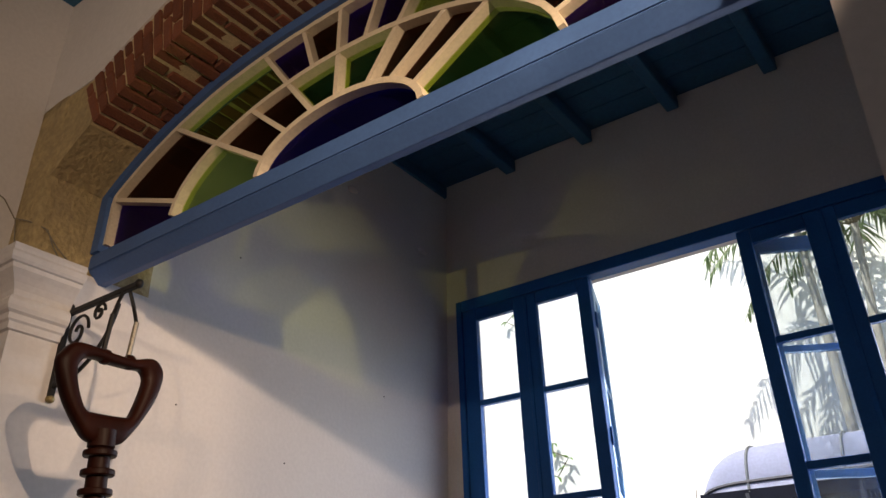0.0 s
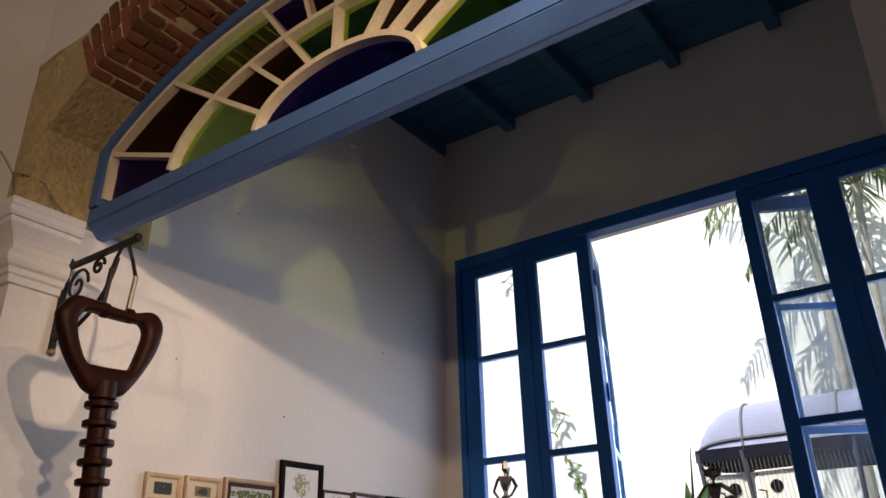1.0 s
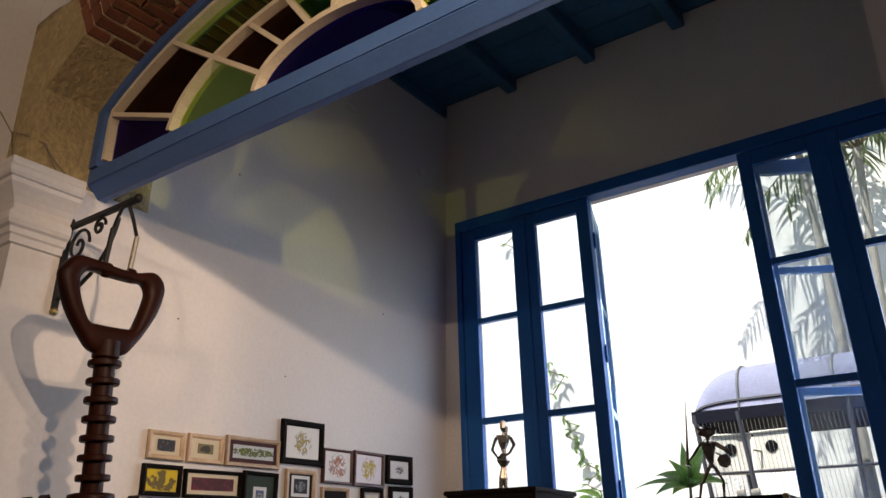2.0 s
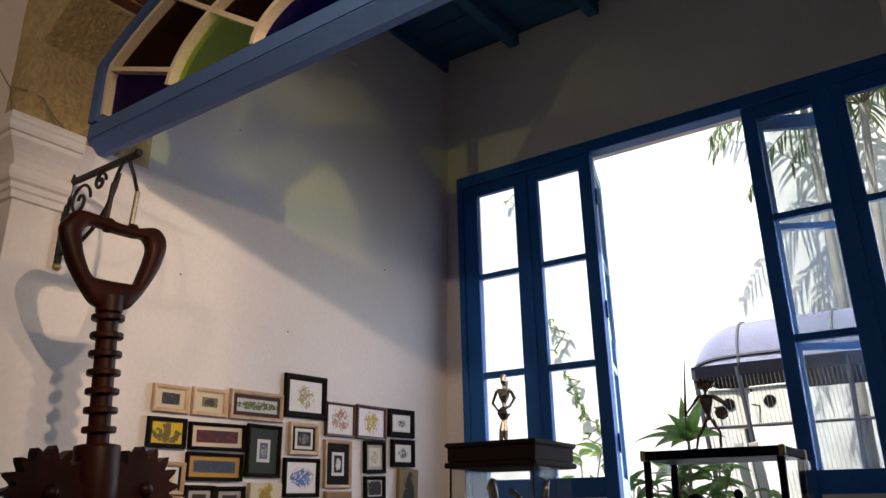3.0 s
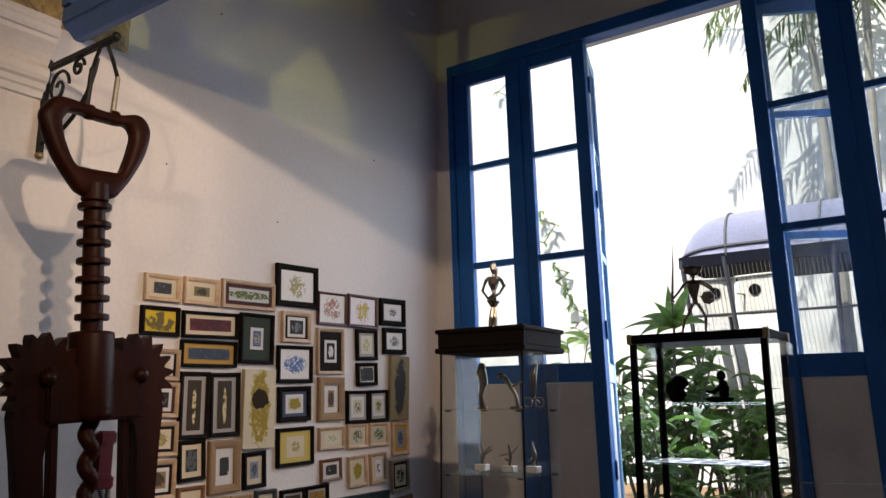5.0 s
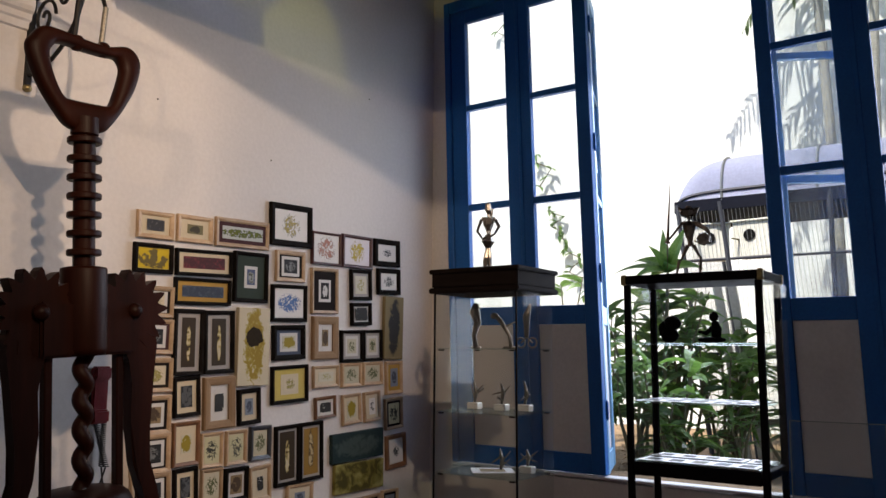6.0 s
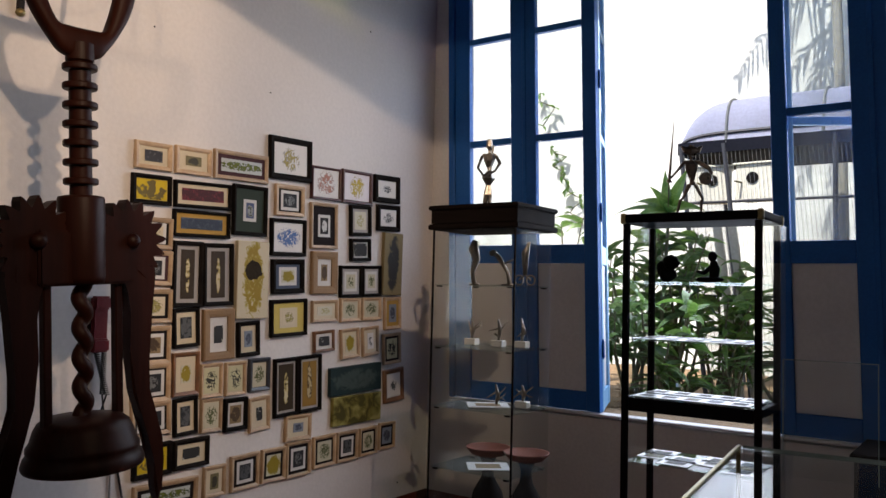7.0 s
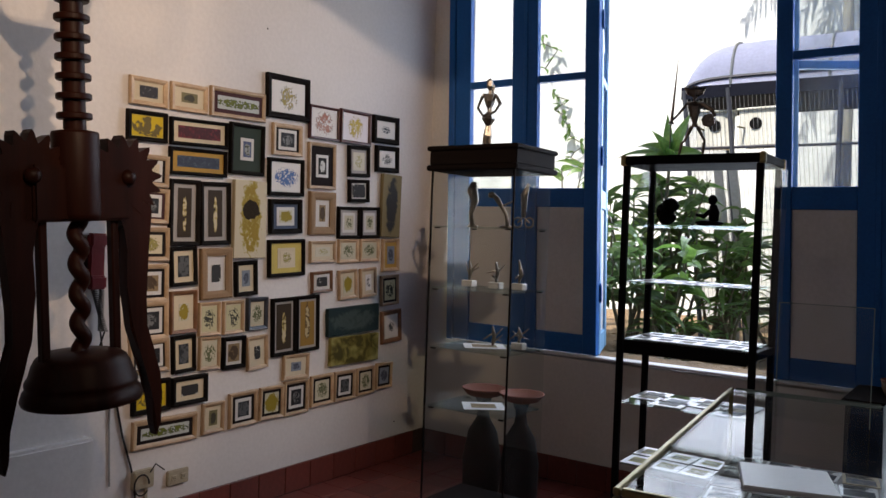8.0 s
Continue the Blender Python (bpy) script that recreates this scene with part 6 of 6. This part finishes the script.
tube(bm, [(0.03 + 0.011 * math.cos(k * 0.9), 0.04 + 0.011 * math.sin(k * 0.9), 0.0 - 0.0013 * k) for k in range(150)], 0.0028, 5)
tube(bm, [(0.03, 0.04, -0.195), (0.03, 0.05, -0.26), (0.02, 0.07, -0.33)], 0.004, 5)
part("coiled_cord", bm, BLACK_PLASTIC, phone)

bm = tube(bmesh.new(), [(0.006, -2.40, 0.87), (0.006, -2.395, 0.68), (0.008, -2.36, 0.52), (0.008, -2.31, 0.36), (0.008, -2.285, 0.22), (0.01, -2.29, 0.10), (0.02, -2.30, 0.01)], 0.005, 6)
tagged(part("black_cable", bm, BLACK_PLASTIC), "thin black cable hanging down the white wall", "cable")
bm = tube(bmesh.new(), [(0.006, -2.425, 1.0), (0.006, -2.43, 0.6), (0.006, -2.42, 0.3)], 0.004, 6)
tagged(part("grey_cable", bm, material("grey_cable", (0.30, 0.29, 0.28), 0.6)), "thin grey cable running down the white wall", "cable")


def outlet(y, z, w, h, label):
    o = thing("wall_socket", label, "socket", (0.0005, y, z), group="wall sockets")
    part("plate", bevelled(boxes((0, 0.018, -w / 2, w / 2, -h / 2, h / 2)), 0.004, 2), IVORY, o)
    for u in (-w * 0.22, w * 0.22):
        part("socket_face", bevelled(boxes((0.0185, 0.022, u - 0.014, u + 0.014, -0.014, 0.014)), 0.002), IVORY, o)
        for s in (-0.005, 0.005):
            part("slot", boxes((0.0222, 0.0228, u + s - 0.001, u + s + 0.001, -0.006, 0.006)), BLACK_PLASTIC, o)
    return o


outlet(-2.05, 0.265, 0.125, 0.075, "ivory double wall socket above the skirting")
jb = thing("junction_box", "ivory surface junction box with looped black wire", "junction box", (0.0005, -2.255, 0.30))
part("body", bevelled(boxes((0, 0.035, -0.055, 0.055, -0.045, 0.045)), 0.005, 2), IVORY, jb)
bm = tube(bmesh.new(), [(0.045, 0.04 * math.cos(a) - 0.02, 0.05 * math.sin(a) - 0.02) for a in [0.4 * k for k in range(15)]], 0.004, 6)
tube(bm, [(0.036, 0.03, 0.03), (0.05, 0.05, 0.07), (0.03, 0.08, 0.05), (0.02, 0.12, 0.02)], 0.0035, 6)
part("looped_wire", bm, BLACK_PLASTIC, jb)
part("cord_trunking", boxes((0.0, 0.012, 0.02, 0.035, -0.29, -0.046)), IVORY, jb)
for y, z in ((-2.017, 3.716), (-0.32, 0.25), (-0.72, 3.2), (-2.3, 2.78), (-1.55, 2.62)):
    bm = bmesh.new()
    blob(bm, (0.004, 0, 0), (0.004, 0.0055, 0.0055), 0, 1)
    tagged(part("wall_nail", bm, BLACK_PLASTIC), "small dark nail stuck in the white wall", "nail", group="nails in the wall").location = (0.0, y, z)
# two flat bosses high on the wall
for y, z in ((-1.12, 4.62), (-0.32, 4.45)):
    bm = bmesh.new()
    blob(bm, (0.006, 0, 0), (0.014, 0.05, 0.03), 0.3, 2)
    tagged(part("plaster_patch", bm, PLASTER, None, "", True), "rough raised plaster patch on the wall", "plaster patch", group="plaster patches").location = (0.0, y, z)

# ---- bricks, tiles: pieces last ----
prng = random.Random(5)


def brick_mesh(tag, w, d, h):
    """A worn brick: course thickness w along x, depth d along y, height h along z, from its lower front edge."""
    bm = bmesh.new()
    bmesh.ops.create_cube(bm, size=1.0)
    for v in bm.verts:
        v.co = Vector((v.co.x * w, (v.co.y + 0.5) * d, (v.co.z + 0.5) * h)) + Vector((prng.uniform(-1, 1), prng.uniform(-1, 1), prng.uniform(-1, 1))) * 0.004
    bevelled(bm, 0.006)
    return mesh_of(tag, bm, BRICK)


BR = {}


def brick(place, d, h):
    key = (round(d, 3), round(h, 3), prng.randrange(2))
    if key not in BR:
        BR[key] = brick_mesh("brick", 0.0545, d, h)
    ob = new("brick", BR[key])
    ob.parent = arch
    ob.matrix_basis = place
    return ob


s_pos, x = 0.0, BX0 + 0.035
course = 0
while x < 2 * AC - BX0 - 0.03:
    slope = (arch_z(x + 0.005) - arch_z(x - 0.005)) / 0.01
    t = Vector((1, 0, slope)).normalized()
    nrm = Vector((-slope, 0, 1)).normalized()
    jut = prng.uniform(-0.012, 0.010)
    base = Matrix(((t.x, 0, nrm.x, x), (0, 1, 0, AY0), (t.z, 0, nrm.z, arch_z(x)), (0, 0, 0, 1)))
    if course % 2:
        rows = ((0.0, 0.215, 0.0, 0.105), (0.0, 0.105, 0.115, 0.17), (0.225, 0.105, 0.0, 0.08), (0.34, 0.215, 0.0, 0.08))
    else:
        rows = ((0.0, 0.105, 0.0, 0.19), (0.0, 0.105, 0.20, 0.085), (0.115, 0.215, 0.0, 0.08), (0.34, 0.215, 0.0, 0.08))
    for y0, d, z0, h in rows:
        brick(base @ Matrix.Translation((prng.uniform(-0.002, 0.002), y0 + prng.uniform(-0.004, 0.002), z0 + (jut if z0 == 0 else 0.0))), d, h)
    x += 0.066 * t.x
    course += 1

# baseboard tiles along both walls
base_w = struct("baseboard", boxes((0.0005, 0.012, -2.53, -0.0005, -0.004, 0.152)), GROUT, "dark red tile skirting along the white wall", "baseboard")
base_n = struct("baseboard", boxes((0.0125, 4.6, -0.012, -0.0005, -0.004, 0.152)), GROUT, "dark red tile skirting under the window", "baseboard")
bm = bevelled(boxes((0.0125, 0.02, 0.002, 0.198, 0.0, 0.155)), 0.003)
bt = mesh_of("tile", bm, BASE_RED)
for k in range(12):
    ob = new("tile", bt)
    ob.parent = base_w
    ob.location = (0, -2.52 + k * 0.2, prng.uniform(-0.0015, 0.0015))
bt2 = mesh_of("tile", bevelled(boxes((0.002, 0.198, -0.02, -0.0125, 0.0, 0.155)), 0.003), BASE_RED)
for k in range(22):
    ob = new("tile", bt2)
    ob.parent = base_n
    ob.location = (0.022 + k * 0.2, 0, prng.uniform(-0.0015, 0.0015))
# floor tiles: single ones by the corner, the rest joined
floor_ob = bpy.data.objects["floor"]
ft = mesh_of("tile", bevelled(boxes((0.002, 0.198, 0.002, 0.198, -0.02, 0.0)), 0.002), FLOOR_RED)
rest = bmesh.new()
for i in range(45):
    for j in range(45):
        x, y = 0.021 + i * 0.2, -0.221 - j * 0.2
        if i < 14 and j < 18:
            ob = new("tile", ft)
            ob.parent = floor_ob
            ob.location = (x, y, prng.uniform(-0.001, 0.001))
        elif y > ROOM_F and x < ROOM_R - 0.2:
            box(rest, x + 0.002, x + 0.198, y + 0.002, y + 0.198, -0.02, 0.0)
far = part("far_tiles", rest, FLOOR_RED, floor_ob)
far["kind"] = "stuff"
